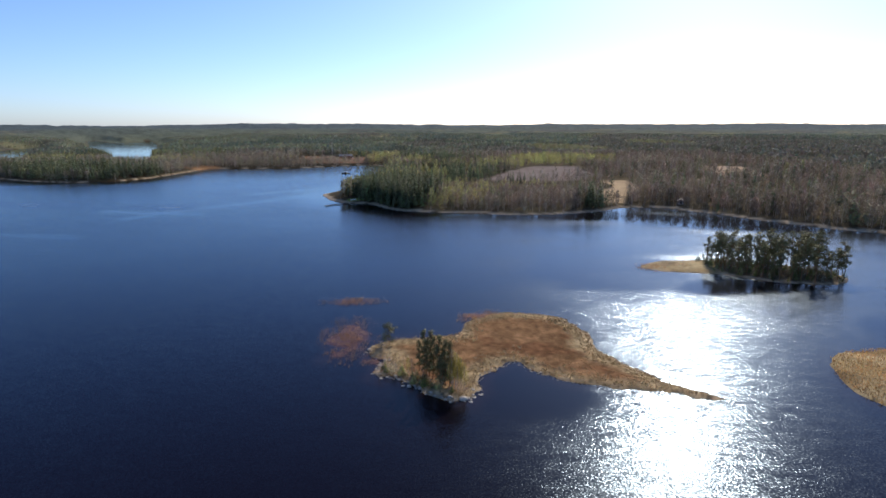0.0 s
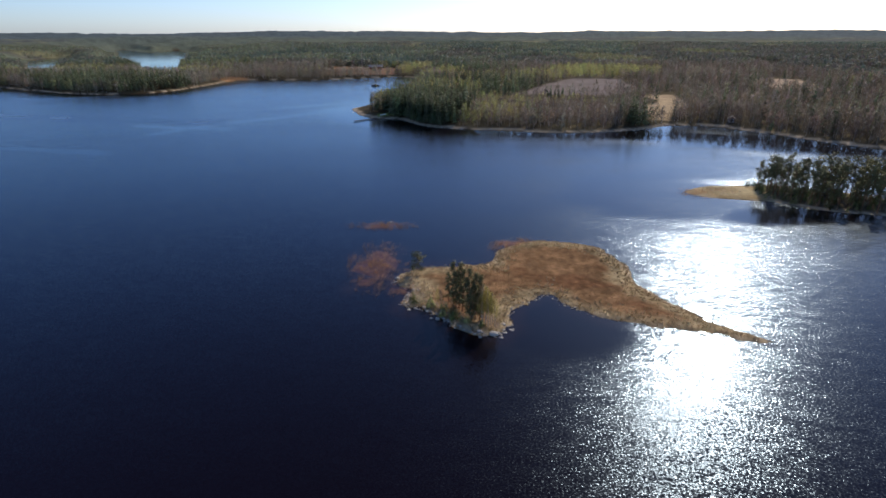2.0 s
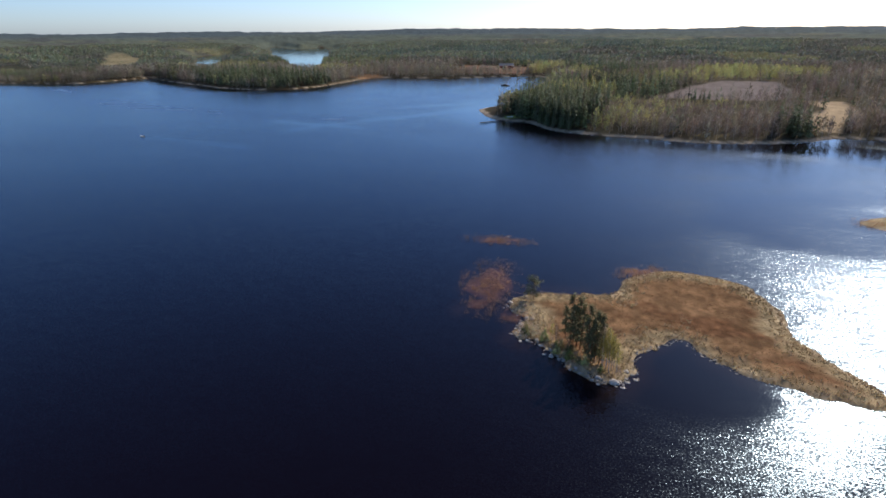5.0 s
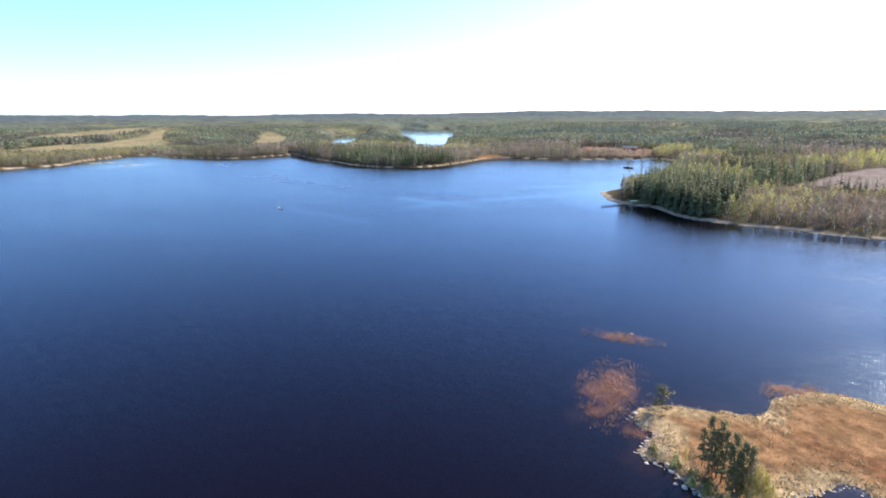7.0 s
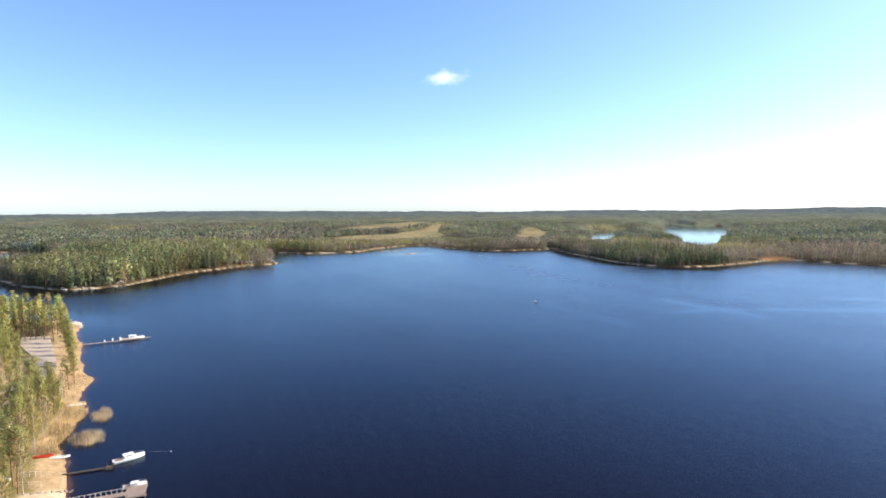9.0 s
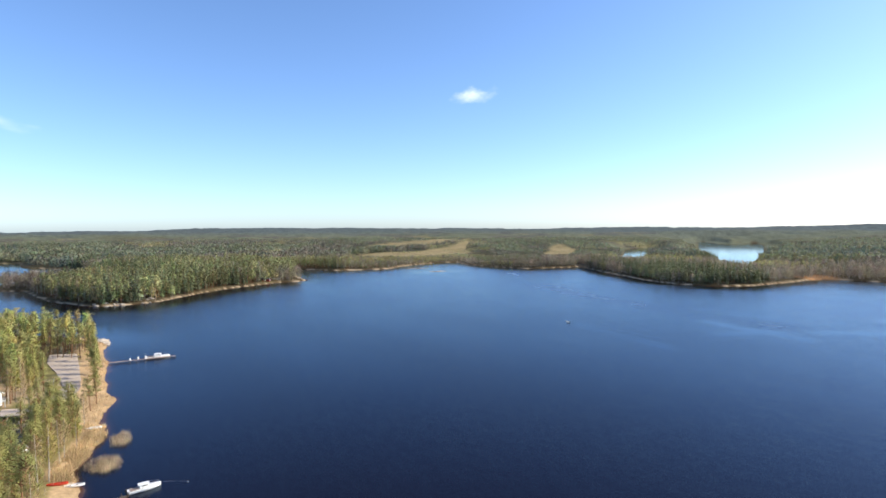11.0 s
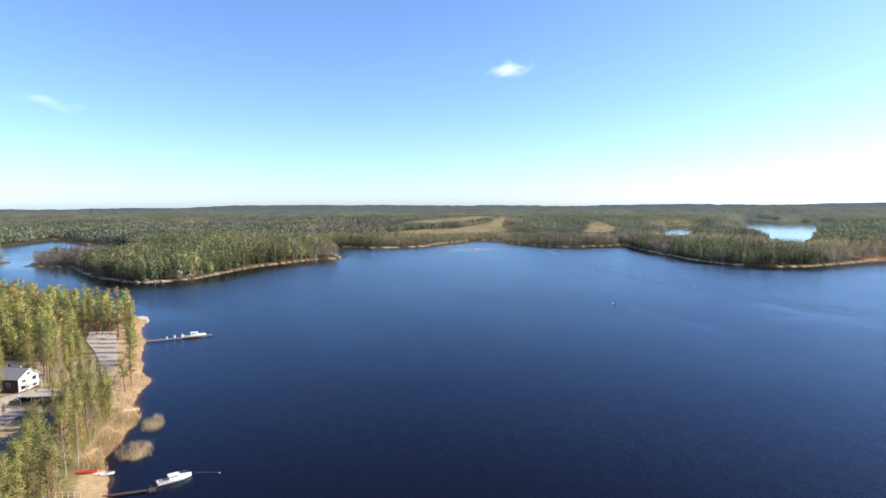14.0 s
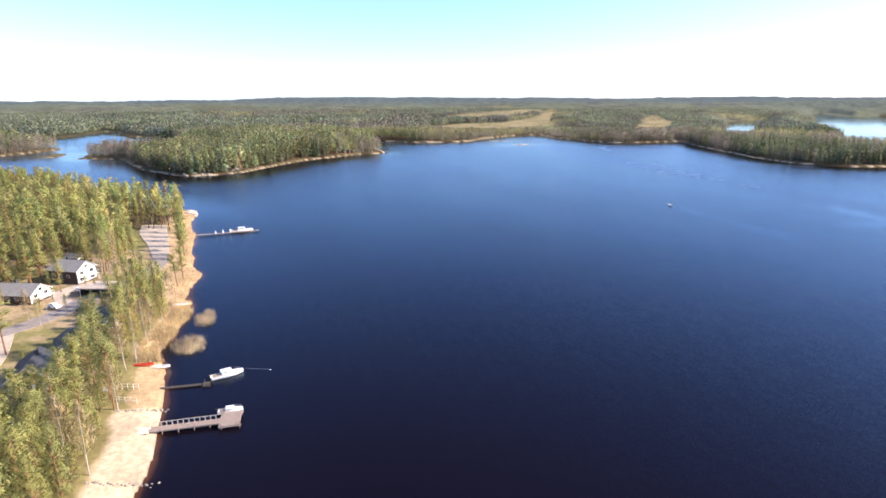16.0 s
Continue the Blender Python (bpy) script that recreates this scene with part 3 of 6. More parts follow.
def pine_form(r, puffs=7, each=9, low=0.5, width=0.16, size=0.06, sides=3, slim=0.7, taper=False):
    cs = []
    pieces = []
    for k in range(puffs):
        u = (k + 0.5) / puffs
        a, rad = r.uniform(0, 6.28), width * (0.35 + 0.65 * math.sin(math.pi * (0.18 + 0.75 * u))) * r.uniform(0.35, 1.0)
        if taper:
            rad = width * (1.05 - 0.85 * u) * r.uniform(0.3, 1.05)
        c = np.array((math.cos(a) * rad, math.sin(a) * rad, low + (0.97 - low) * u))
        if each >= 14:
            bz = c[2] - 0.05
            d = np.array((0.006, -0.006, 0))
            pieces.append((np.array([(0, 0, bz - 0.02), (0, 0, bz), c, c - (0, 0, 0.01)]), np.array([(0, 1, 2), (0, 2, 3)]), 1))
        p = r.normal(size=(each, 3)) * np.array((0.5, 0.5, 0.28)) * width * (0.42 if each > 60 else 0.5 if taper else 0.6)
        cs.append(c + p)
    cs = np.concatenate(cs)
    v, f = flakes(cs, size, r, 0.55, slim)
    pieces.append((v, f, 0))
    v, f = stem(-0.04, 0.93, 0.013, 0.004, sides, (r.uniform(-0.02, 0.02), r.uniform(-0.02, 0.02)))
    pieces.append((v, f, 1))
    return merge(pieces)


def needle_form(r, slivers=60, width=0.16, size=0.07, slim=0.45):
    """A spruce: a narrow cone of short drooping sprays."""
    u = 1 - r.uniform(0, 1, slivers) ** 0.6
    a = r.uniform(0, 6.28, slivers)
    w = width * (1 - u) ** 0.9 * r.uniform(0.55, 1.1, slivers)
    c = np.stack([np.cos(a) * w, np.sin(a) * w, 0.07 + 0.9 * u], 1)
    out = np.stack([np.cos(a), np.sin(a), r.uniform(-0.9, -0.1, slivers)], 1)
    side = np.stack([-np.sin(a), np.cos(a), r.normal(0, 0.35, slivers)], 1)
    s = (size * (1.15 - 0.6 * u) * r.uniform(0.7, 1.3, slivers))[:, None]
    v = np.stack([c - 0.5 * s * out - slim * s * side, c - 0.5 * s * out + slim * s * side, c + 0.8 * s * out], 1).reshape(-1, 3)
    tip = np.array([(0.014, 0, 0.88), (-0.008, 0.012, 0.88), (-0.008, -0.012, 0.88), (0, 0, 1.03)])
    t, f = stem(-0.04, 0.5, 0.014, 0.01)
    return merge([(v, np.arange(3 * slivers).reshape(-1, 3), 0), (tip, np.array([(0, 1, 3), (1, 2, 3), (2, 0, 3)]), 0), (t, f, 1)])


def haze_form(r, slivers=34, width=0.2, low=0.12, size=0.12, slim=0.2, sides=3, lean=0.45):
    """A leafless crown: many thin upright sprays round a slender stem."""
    q = r.normal(size=(slivers, 3))
    q *= (r.uniform(0.2, 1, (slivers, 1)) ** 0.5) / np.linalg.norm(q, axis=1, keepdims=True)
    mid, half = (low + 0.97) / 2, (0.97 - low) / 2
    u = q[:, 2]
    wide = width * (0.85 - 0.35 * u)
    c = np.stack([q[:, 0] * wide, q[:, 1] * wide, mid + half * u], 1)
    a = np.stack([r.normal(0, lean, slivers) + 1.2 * q[:, 0], r.normal(0, lean, slivers) + 1.2 * q[:, 1], np.full(slivers, 1.0)], 1)
    a /= np.linalg.norm(a, axis=1, keepdims=True)
    b = np.cross(a, r.normal(size=(slivers, 3)))
    b /= np.linalg.norm(b, axis=1, keepdims=True)
    s = (size * r.uniform(0.7, 1.3, slivers))[:, None]
    v = np.stack([c - 0.7 * s * a - slim * 0.4 * s * b, c - 0.3 * s * a + slim * 0.6 * s * b, c + s * a], 1).reshape(-1, 3)
    t, f = stem(-0.03, 0.95, 0.009, 0.003, sides)
    return merge([(v, np.arange(3 * slivers).reshape(-1, 3), 0), (t, f, 1)])


def far_form(r, kind):
    """A small distant crown of a few loose sprays."""
    n = 13
    u = np.linspace(0.02, 0.98, n) + r.uniform(-0.04, 0.04, n)
    a = r.uniform(0, 6.28) + np.arange(n) * 2.4
    if kind == "spruce":
        w, z, size = 0.17 * (1 - u) ** 0.8, 0.12 + 0.82 * u, 0.19 * (1.15 - 0.65 * u)
    else:
        w, z, size = 0.25 * np.sqrt(np.clip(1 - (1.7 * u - 0.85) ** 2, 0.05, 1)), 0.25 + 0.66 * u, np.full(n, 0.20)
    v, f = flakes(np.stack([np.cos(a) * w, np.sin(a) * w, z], 1), size * r.uniform(0.8, 1.25, n), r, 0.8 if kind != "spruce" else 0.5, 0.9)
    return v, f, np.zeros(len(v), int)


BARK = {"spruce": (0.10, 0.075, 0.055), "pine": (0.22, 0.12, 0.065), "birch": (0.42, 0.38, 0.33), "spring": (0.42, 0.38, 0.33)}
LEAF = {"spruce": (0.135, 0.155, 0.080), "pine": (0.290, 0.285, 0.110), "birch": (0.290, 0.240, 0.172), "spring": (0.390, 0.370, 0.138)}


def wood(name, label, x, y, z, h, kinds, forms, shade=0.22, seed=1, leaves=LEAF):
    """Many trees in one mesh: kinds is an array of names, forms gives a list of shapes for each name."""
    r = np.random.default_rng(seed)
    stand = np.exp(0.45 * fbm(x / 75, y / 45, 88, 3))
    V, Fc, C, N, n = [], [], [], [], 0
    for kind, shapes in forms.items():
        idx = np.flatnonzero(kinds == kind)
        pick = r.integers(0, len(shapes), len(idx))
        for k, shape in enumerate(shapes):
            (v, f, bark), nv = crown_normals(shape)
            i = idx[pick == k]
            if not len(i):
                continue
            a, w = r.uniform(0, 6.28, len(i)), h[i] * r.uniform(0.85, 1.2, len(i))
            ca, sa = np.cos(a)[:, None], np.sin(a)[:, None]
            lean = r.normal(0, 0.02, (len(i), 2))
            px = (v[None, :, 0] * ca - v[None, :, 1] * sa) * w[:, None] + x[i][:, None] + lean[:, :1] * v[None, :, 2] * h[i][:, None]
            py = (v[None, :, 0] * sa + v[None, :, 1] * ca) * w[:, None] + y[i][:, None] + lean[:, 1:] * v[None, :, 2] * h[i][:, None]
            pz = v[None, :, 2] * h[i][:, None] + z[i][:, None]
            V.append(np.stack([px, py, pz], -1).reshape(-1, 3))
            N.append(np.stack([nv[None, :, 0] * ca - nv[None, :, 1] * sa, nv[None, :, 0] * sa + nv[None, :, 1] * ca, np.repeat(nv[None, :, 2], len(i), 0)], -1).reshape(-1, 3))
            Fc.append((f[None] + (np.arange(len(i)) * len(v))[:, None, None] + n).reshape(-1, 3))
            leaf = np.array(leaves[kind])[None] * stand[i][:, None] * np.exp(r.normal(0, shade, (len(i), 1))) * (1 + r.normal(0, 0.07, (len(i), 3)))
            tint = np.where(bark[None, :, None] == 1, np.array(BARK[kind])[None, None], leaf[:, None, :])
            C.append(tint.reshape(-1, 3))
            n += len(i) * len(v)
    if not V:
        return None
    ob = sheet(name, np.concatenate(V), np.concatenate(Fc), FOLIAGE, np.clip(np.concatenate(C), 0.005, 0.9), smooth_faces=True, normals=np.concatenate(N))
    return tagged(ob, label, "trees", kind="stuff")


def scattered(x0, x1, y0, y1, step, seed):
    r = np.random.default_rng(seed)
    gx_, gy_ = np.meshgrid(np.arange(x0, x1, step), np.arange(y0, y1, step))
    gx_, gy_ = gx_ + r.uniform(-0.48, 0.48, gx_.shape) * step, gy_ + r.uniform(-0.48, 0.48, gy_.shape) * step
    return gx_.ravel(), gy_.ravel()


def bearing(x, y):
    return np.degrees(np.arctan2(-(x + 20), y - 25))


def choose(x, y, seed):
    r = np.random.default_rng(seed)
    w = np.cumsum(shares(x, y), 1)
    k = (r.uniform(0, 1, len(x))[:, None] > w).sum(1).clip(0, 3)
    kinds = np.array(["spruce", "pine", "birch", "spring"])[k]
    tall = np.array([18.5, 16.0, 14.0, 12.5])[k] * r.uniform(0.7, 1.18, len(x)) * (1 - 0.68 * young(x, y)) * (1 - 0.34 * smooth(-760, -790, x) * smooth(390, 430, y) * smooth(-1150, -1100, x))
    return kinds, tall


def free(x, y):
    """Ground on which trees grow."""
    ok = np.ones(len(x), bool)
    for poly in (PLOUGHED, STRAW_FIELD, CLEARING, BAY_YARD):
        ok &= signed(x, y, poly) < -1
    return ok


fr = np.random.default_rng(3)
mid_forms = {"spruce": [needle_form(fr, 64, 0.14, 0.075, 0.45) for _ in range(6)], "pine": [pine_form(fr, 9, 8, lo, 0.13, 0.065, 3, 0.55, lo < 0.4) for lo in (0.3, 0.4, 0.25, 0.45, 0.35, 0.3)],
             "birch": [haze_form(fr, 60, 0.23, 0.05, 0.11, 0.22) for _ in range(5)], "spring": [haze_form(fr, 66, 0.24, 0.10, 0.09, 0.36) for _ in range(5)]}
far_forms = {"spruce": [far_form(fr, "spruce") for _ in range(6)], "pine": [far_form(fr, "pine") for _ in range(6)],
             "birch": [far_form(fr, "pine") for _ in range(6)], "spring": [far_form(fr, "pine") for _ in range(6)]}


def shore_woods():
    for name, label, box, step, seed in (("pine_wood_east", "mixed spruce and bare birch wood behind the stony shore", (-120, 470, 280, 1000), 4.7, 61),
                                         ("shore_wood_north", "spruce wood and leafless birches along the far shore", (-700, -115, 590, 1050), 4.9, 62),
                                         ("shore_wood_west", "sunlit pine and birch wood on the far headland", (-1150, -560, -10, 1000), 4.4, 63),
                                         ("inlet_wood", "birch and pine wood round the narrow inlet", (-1500, -690, -420, -5), 6.0, 64)):
        x, y = scattered(box[0], box[1], box[2], box[3], step, seed)
        b = bearing(x, y)
        x, y = x[(b > -46) & (b < 110)], y[(b > -46) & (b < 110)]
        s, m = land(x, y)
        r = np.random.default_rng(seed)
        ok = (s > r.uniform(2.4, 5.6, len(x))) & free(x, y) & (np.hypot(x, y) < 1150)
        ok &= (x < -560) | (y > 250)
        ok &= ~((np.hypot((x + 72) / 10, (y - 449) / 7) < 1) | ((x < -86) & (y < 520) & (x > -120)))
        ok &= (s < 40) | (r.uniform(0, 1, len(x)) < 0.36)
        ok &= (signed(x, y, PINE_ISLAND) < 0) & ((m > 0) | (signed(x, y, BIRCH_ISLE) > 0))
        x, y, s, m = x[ok], y[ok], s[ok], m[ok]
        kinds, tall = choose(x, y, seed)
        tall = tall * (0.78 + 0.22 * smooth(1, 9, s)) * (1 + 0.22 * smooth(-560, -600, x) * smooth(320, 250, y)) * (1 - 0.45 * smooth(1.1, 0.8, np.hypot((x - 45) / 95, (y - 505) / 62)))
        wood(name, label, x, y, height(x, y, s, m) - 0.1, tall, kinds, mid_forms, 0.2, seed, {**LEAF, "birch": (0.232, 0.188, 0.142)} if seed == 61 else {**LEAF, "spruce": (0.150, 0.172, 0.090), "pine": (0.225, 0.235, 0.108), "birch": (0.255, 0.225, 0.165), "spring": (0.335, 0.315, 0.135)})


def far_woods():
    for name, label, r0, r1, step, seed in (("far_wood_near", "hazy mixed forest with lighter clearings", 1130, 1600, 7.6, 71), ("far_wood_middle", "dark conifer forest", 1600, 2250, 10.5, 72)):
        x, y = scattered(-2300, 1700, -1100, 2300, step, seed)
        b, d = bearing(x, y), np.hypot(x, y)
        ok = (b > -45) & (b < 109) & (d < r1) & ((d > r0) | ((seed == 71) & (d > 650) & ((x > 470) | ((y > 1000) & (x > -700)))))
        x, y = x[ok], y[ok]
        s, m = land(x, y)
        gaps = fbm(x / 160, y / 110, 75, 3)
        ok = (s > 12) & free(x, y) & (gaps > -0.42) & ((young(x, y) < 0.5) | (fbm(x / 23, y / 23, 76, 2) > 0.05))
        x, y, s, m = x[ok], y[ok], s[ok], m[ok]
        kinds, tall = choose(x, y, seed)
        low = smooth(1400, 2250, np.hypot(x, y))
        wood(name, label, x, y, height(x, y, s, m) - 0.5, tall * (0.9 - 0.55 * low), kinds, far_forms, 0.10, seed, HAZED_FAR_LEAF)


def spruce_headland():
    x, y = scattered(-95, 6, 385, 520, 2.9, 81)
    s, m = land(x, y)
    n = noise2(x / 14, y / 14, 82)
    ok = (s > 2.2) & (np.hypot((x + 42) / 36, (y - 448) / 58) + 0.2 * n < 1) & (np.hypot((x + 72) / 10, (y - 447) / 7) > 1)
    x, y = x[ok], y[ok]
    r = np.random.default_rng(83)
    wood("spruce_wood", "dense dark spruces crowding the headland", x, y, height(x, y) - 0.1, r.uniform(13, 24, len(x)), np.full(len(x), "spruce"), {"spruce": [needle_form(fr, 130, w, 0.05, 0.42) for w in (0.11, 0.12, 0.13, 0.10, 0.14)]}, 0.25, 84)


shore_woods()
spruce_headland()
far_woods()


# ---------------------------------------------------------------- parts and small meshes
def part(name, data, mat, parent, label=""):
    """Links a bmesh, or arrays of vertices and faces, as one mesh under its thing."""
    me = bpy.data.meshes.new(name)
    if isinstance(data, bmesh.types.BMesh):
        data.normal_update()
        data.to_mesh(me)
        data.free()
    else:
        me.from_pydata([tuple(v) for v in data[0]], [], [tuple(int(i) for i in f) for f in data[1]])
    me.materials.append(mat)
    ob = new(name, me)
    ob.parent = parent
    return tagged(ob, label)


def thing(name, label, category, x, y, z, turn=0.0, group="", scale=1.0):
    ob = new(name)
    ob.empty_display_size = 0.2
    ob.matrix_basis = pose(x, y, z, 0, 0, turn) @ Matrix.Scale(scale, 4)
    return tagged(ob, label, category, group)


def block(bm, size, at=(0, 0, 0), bevel=0.0, turn=0.0):
    r = bmesh.ops.create_cube(bm, size=1, matrix=Matrix.Translation(at) @ Matrix.Rotation(turn, 4, "Z") @ Matrix.Diagonal((*size, 1)))
    if bevel:
        es = list({e for v in r["verts"] for e in v.link_edges})
        bmesh.ops.bevel(bm, geom=es, offset=bevel, segments=1, affect="EDGES")
    return bm


def box_mesh(size, at=(0, 0, 0), bevel=0.0, turn=0.0):
    return block(bmesh.new(), size, at, bevel, turn)


def rod(bm, a, b, r=0.05, sides=6, r2=None):
    a, b = Vector(a), Vector(b)
    m = Matrix.Translation((a + b) / 2) @ (b - a).to_track_quat("Z", "Y").to_matrix().to_4x4()
    bmesh.ops.create_cone(bm, cap_ends=True, segments=sides, radius1=r, radius2=r if r2 is None else r2, depth=(b - a).length, matrix=m)
    return bm


def ground_at(x, y):
    return float(height(np.array([float(x)]), np.array([float(y)]))[0])


PINE_BARK = plain("pine_bark", (0.26, 0.14, 0.075), 0.9, 0.4, 2.0, 0.1, 0, 0.05)
BIRCH_BARK = plain("birch_bark", (0.44, 0.39, 0.33), 0.85, 0.35, 2.0, 0.1, 0, 0.03)
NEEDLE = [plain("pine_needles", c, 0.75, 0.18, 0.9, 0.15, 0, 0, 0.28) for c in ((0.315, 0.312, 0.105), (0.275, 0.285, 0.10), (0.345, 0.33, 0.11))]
# island pines' needles, with the shade of backlit crowns put into the colour
BACKLIT_NEEDLE = plain("backlit_pine_needles", (0.165, 0.16, 0.07), 0.75, 0.3, 0.9, 0.15, 0, 0, 0.12)
TWIG = plain("birch_twigs", (0.42, 0.31, 0.17), 0.85, 0.3, 0.9, 0.1, 0, 0, 0.25)
BUDS = plain("spring_leaves", (0.43, 0.37, 0.10), 0.8, 0.3, 0.9, 0.1, 0, 0, 0.45)
TIMBER = plain("weathered_timber", (0.32, 0.25, 0.21), 0.85, 0.3, 4.0, 0.2, 0, 0.02)
PALE_TIMBER = plain("pale_timber", (0.62, 0.56, 0.48), 0.8, 0.2, 4.0, 0.2, 0, 0.01)
DARK_TIMBER = plain("dark_wet_timber", (0.085, 0.07, 0.06), 0.8, 0.35, 4.0, 0.25, 0, 0.02)
WHITE = plain("white_paint", (0.80, 0.79, 0.76), 0.5, 0.07, 2.0, 0.4)
HULL = plain("white_gelcoat", (0.82, 0.82, 0.80), 0.25, 0.05, 1.0, 0.5)
GLASS = plain("dark_window_glass", (0.02, 0.025, 0.03), 0.06, 0.1, 1.0, 0.5)
GREY_ROOF = plain("grey_roof_felt", (0.24, 0.23, 0.225), 0.85, 0.2, 1.5, 0.25, 0, 0.03)
DARK_ROOF = plain("dark_tile_roof", (0.055, 0.057, 0.065), 0.6, 0.25, 1.5, 0.35, 0, 0.03)
DARK_WALL = plain("dark_brown_boards", (0.10, 0.07, 0.055), 0.8, 0.25, 3.0, 0.2, 0, 0.02)
YELLOW_WALL = plain("yellow_boards", (0.72, 0.56, 0.17), 0.7, 0.1, 2.0, 0.3)
RED_PAINT = plain("red_plastic", (0.62, 0.06, 0.03), 0.4, 0.1, 2.0, 0.4)
RED_WALL = plain("falu_red_boards", (0.28, 0.055, 0.035), 0.85, 0.2, 3.0, 0.2)
BLUE_TARP = plain("blue_tarpaulin", (0.05, 0.11, 0.55), 0.5, 0.2, 2.0, 0.35)
ASPHALT = plain("pale_worn_asphalt", (0.26, 0.225, 0.205), 0.95, 0.15, 0.8, 0.2, 0, 0.01)
GRAVEL = plain("pale_gravel", (0.44, 0.37, 0.305), 0.95, 0.18, 0.6, 0.2, 0, 0.02)
STONE = plain("grey_granite", (0.30, 0.265, 0.22), 0.85, 0.35, 1.2, 0.3, 0, 0.06)
PALE_STONE = plain("pale_granite", (0.47, 0.41, 0.34), 0.85, 0.2, 1.2, 0.3, 0, 0.06)
STEEL = plain("galvanised_steel", (0.55, 0.56, 0.57), 0.4, 0.15, 3.0, 0.5, 0.8)
RUBBER = plain("black_rubber", (0.03, 0.03, 0.03), 0.7, 0.2, 3.0, 0.3)
STRAW = tinted("dry_reeds", 0.9, 0.8, 1.2, 0.8, 0, 0.15, 0.35)


# ---------------------------------------------------------------- single trees
def split_form(form):
    (v, f, bark), nv = crown_normals(form)
    is_bark = bark[f[:, 0]] == 1
    out = []
    for k in (True, False):
        ff = f[is_bark == k]
        used, inv = np.unique(ff, return_inverse=True)
        out.append((v[used], inv.reshape(-1, 3), nv[used]))
    return out


def tree_kind(name, label, form, bark, leaf, h):
    ob = thing(name, label, "tree", 0, 0, -500)
    (tv, tf, tn), (cv, cf, cn) = split_form(form)
    part("trunk", (tv * h, tf), bark, ob)
    crown = part("crown", (cv * h, cf), leaf, ob).data
    crown.polygons.foreach_set("use_smooth", np.ones(len(cf), bool))
    crown.normals_split_custom_set_from_vertices(cn.tolist())
    return ob


tr = np.random.default_rng(17)
PINES = [tree_kind("pine_tree", "tall green Scots pine with a bare reddish trunk", pine_form(tr, 30, 80, lo, w, 0.0195, 6, 0.34, k != 1), PINE_BARK, NEEDLE[k % 3], 16.0)
         for k, (lo, w) in enumerate(((0.30, 0.15), (0.44, 0.16), (0.24, 0.16), (0.38, 0.145), (0.20, 0.155), (0.32, 0.165)))]
LOW_PINES = [tree_kind("pine_tree", "broad young pine with branches down to the ground", pine_form(tr, 26, 100, 0.08, w, 0.024, 6, 0.34, True), PINE_BARK, NEEDLE[k], 9.0) for k, w in enumerate((0.21, 0.25))]
SLIM = [tree_kind("pine_tree", "slim pine on the rocky island, its needles darkened as if backlit", pine_form(tr, 26, 52, lo, w, 0.027, 6, 0.42, True), PINE_BARK, BACKLIT_NEEDLE, 16.0) for lo, w in ((0.12, 0.105), (0.20, 0.12), (0.09, 0.10))]
BUSHY = [tree_kind("pine_tree", "small bushy pine on the island's rocky tip", pine_form(tr, 16, 44, 0.2, 0.24, 0.06, 6, 0.45), PINE_BARK, BACKLIT_NEEDLE, 16.0)]
BACKLIT_PINES = [tree_kind("pine_tree", "tall pine with a bare trunk on the wooded island, needles darkened as if backlit", pine_form(tr, 17, 30, lo, w, 0.04, 6, 0.45), PINE_BARK, BACKLIT_NEEDLE, 16.0) for lo, w in ((0.42, 0.14), (0.5, 0.15), (0.36, 0.11), (0.26, 0.12))]
BIRCHES = [tree_kind("birch_tree", "slender pale birch just coming into leaf", haze_form(tr, 300, 0.15, 0.28, 0.055, 0.16, 6, 0.6), BIRCH_BARK, m, 15.0) for m in (TWIG, BUDS, TWIG)]
SPRUCES = [tree_kind("spruce_tree", "dark green spruce with branches down to the ground", needle_form(tr, 260, 0.17, 0.05, 0.45), PINE_BARK, NEEDLE[1], 14.0)]
used_first = set()


def plant(kinds, x, y, h, r, group, sink=0.15):
    k = int(r.integers(0, len(kinds)))
    src = kinds[k]
    full = {id(PINES): 16.0, id(LOW_PINES): 9.0, id(SLIM): 16.0, id(BUSHY): 16.0, id(BACKLIT_PINES): 16.0, id(BIRCHES): 15.0, id(SPRUCES): 14.0}[id(kinds)]
    m = pose(x, y, ground_at(x, y) - sink, r.uniform(-2, 2), r.uniform(-2, 2), r.uniform(0, 360)) @ Matrix.Scale(h / full, 4)
    if src.name in used_first:
        ob = copy_thing(src, pose(0, 0, 0))
        ob.matrix_basis = m
    else:
        used_first.add(src.name)
        ob = src
        ob.matrix_basis = m
    ob["group"] = group
    return ob


HOUSE_SPOTS = [(-275, 4.5, 9), (-257, -7, 9.5), (-253, 15, 8), (-191, 8, 8.5), (-204, 13, 7.5), (-220, 20, 6), (-300, 2, 5.5)]
ROAD = [(-345, 28), (-318, 30), (-292, 32), (-272, 27), (-260, 19), (-248, 10), (-238, 4), (-228, -6), (-222, -22), (-218, -45)]
CAR_PARK = [(-350, 23), (-341, 35), (-318, 37), (-293, 36), (-280, 37), (-274, 32), (-294, 28), (-316, 27), (-332, 23)]


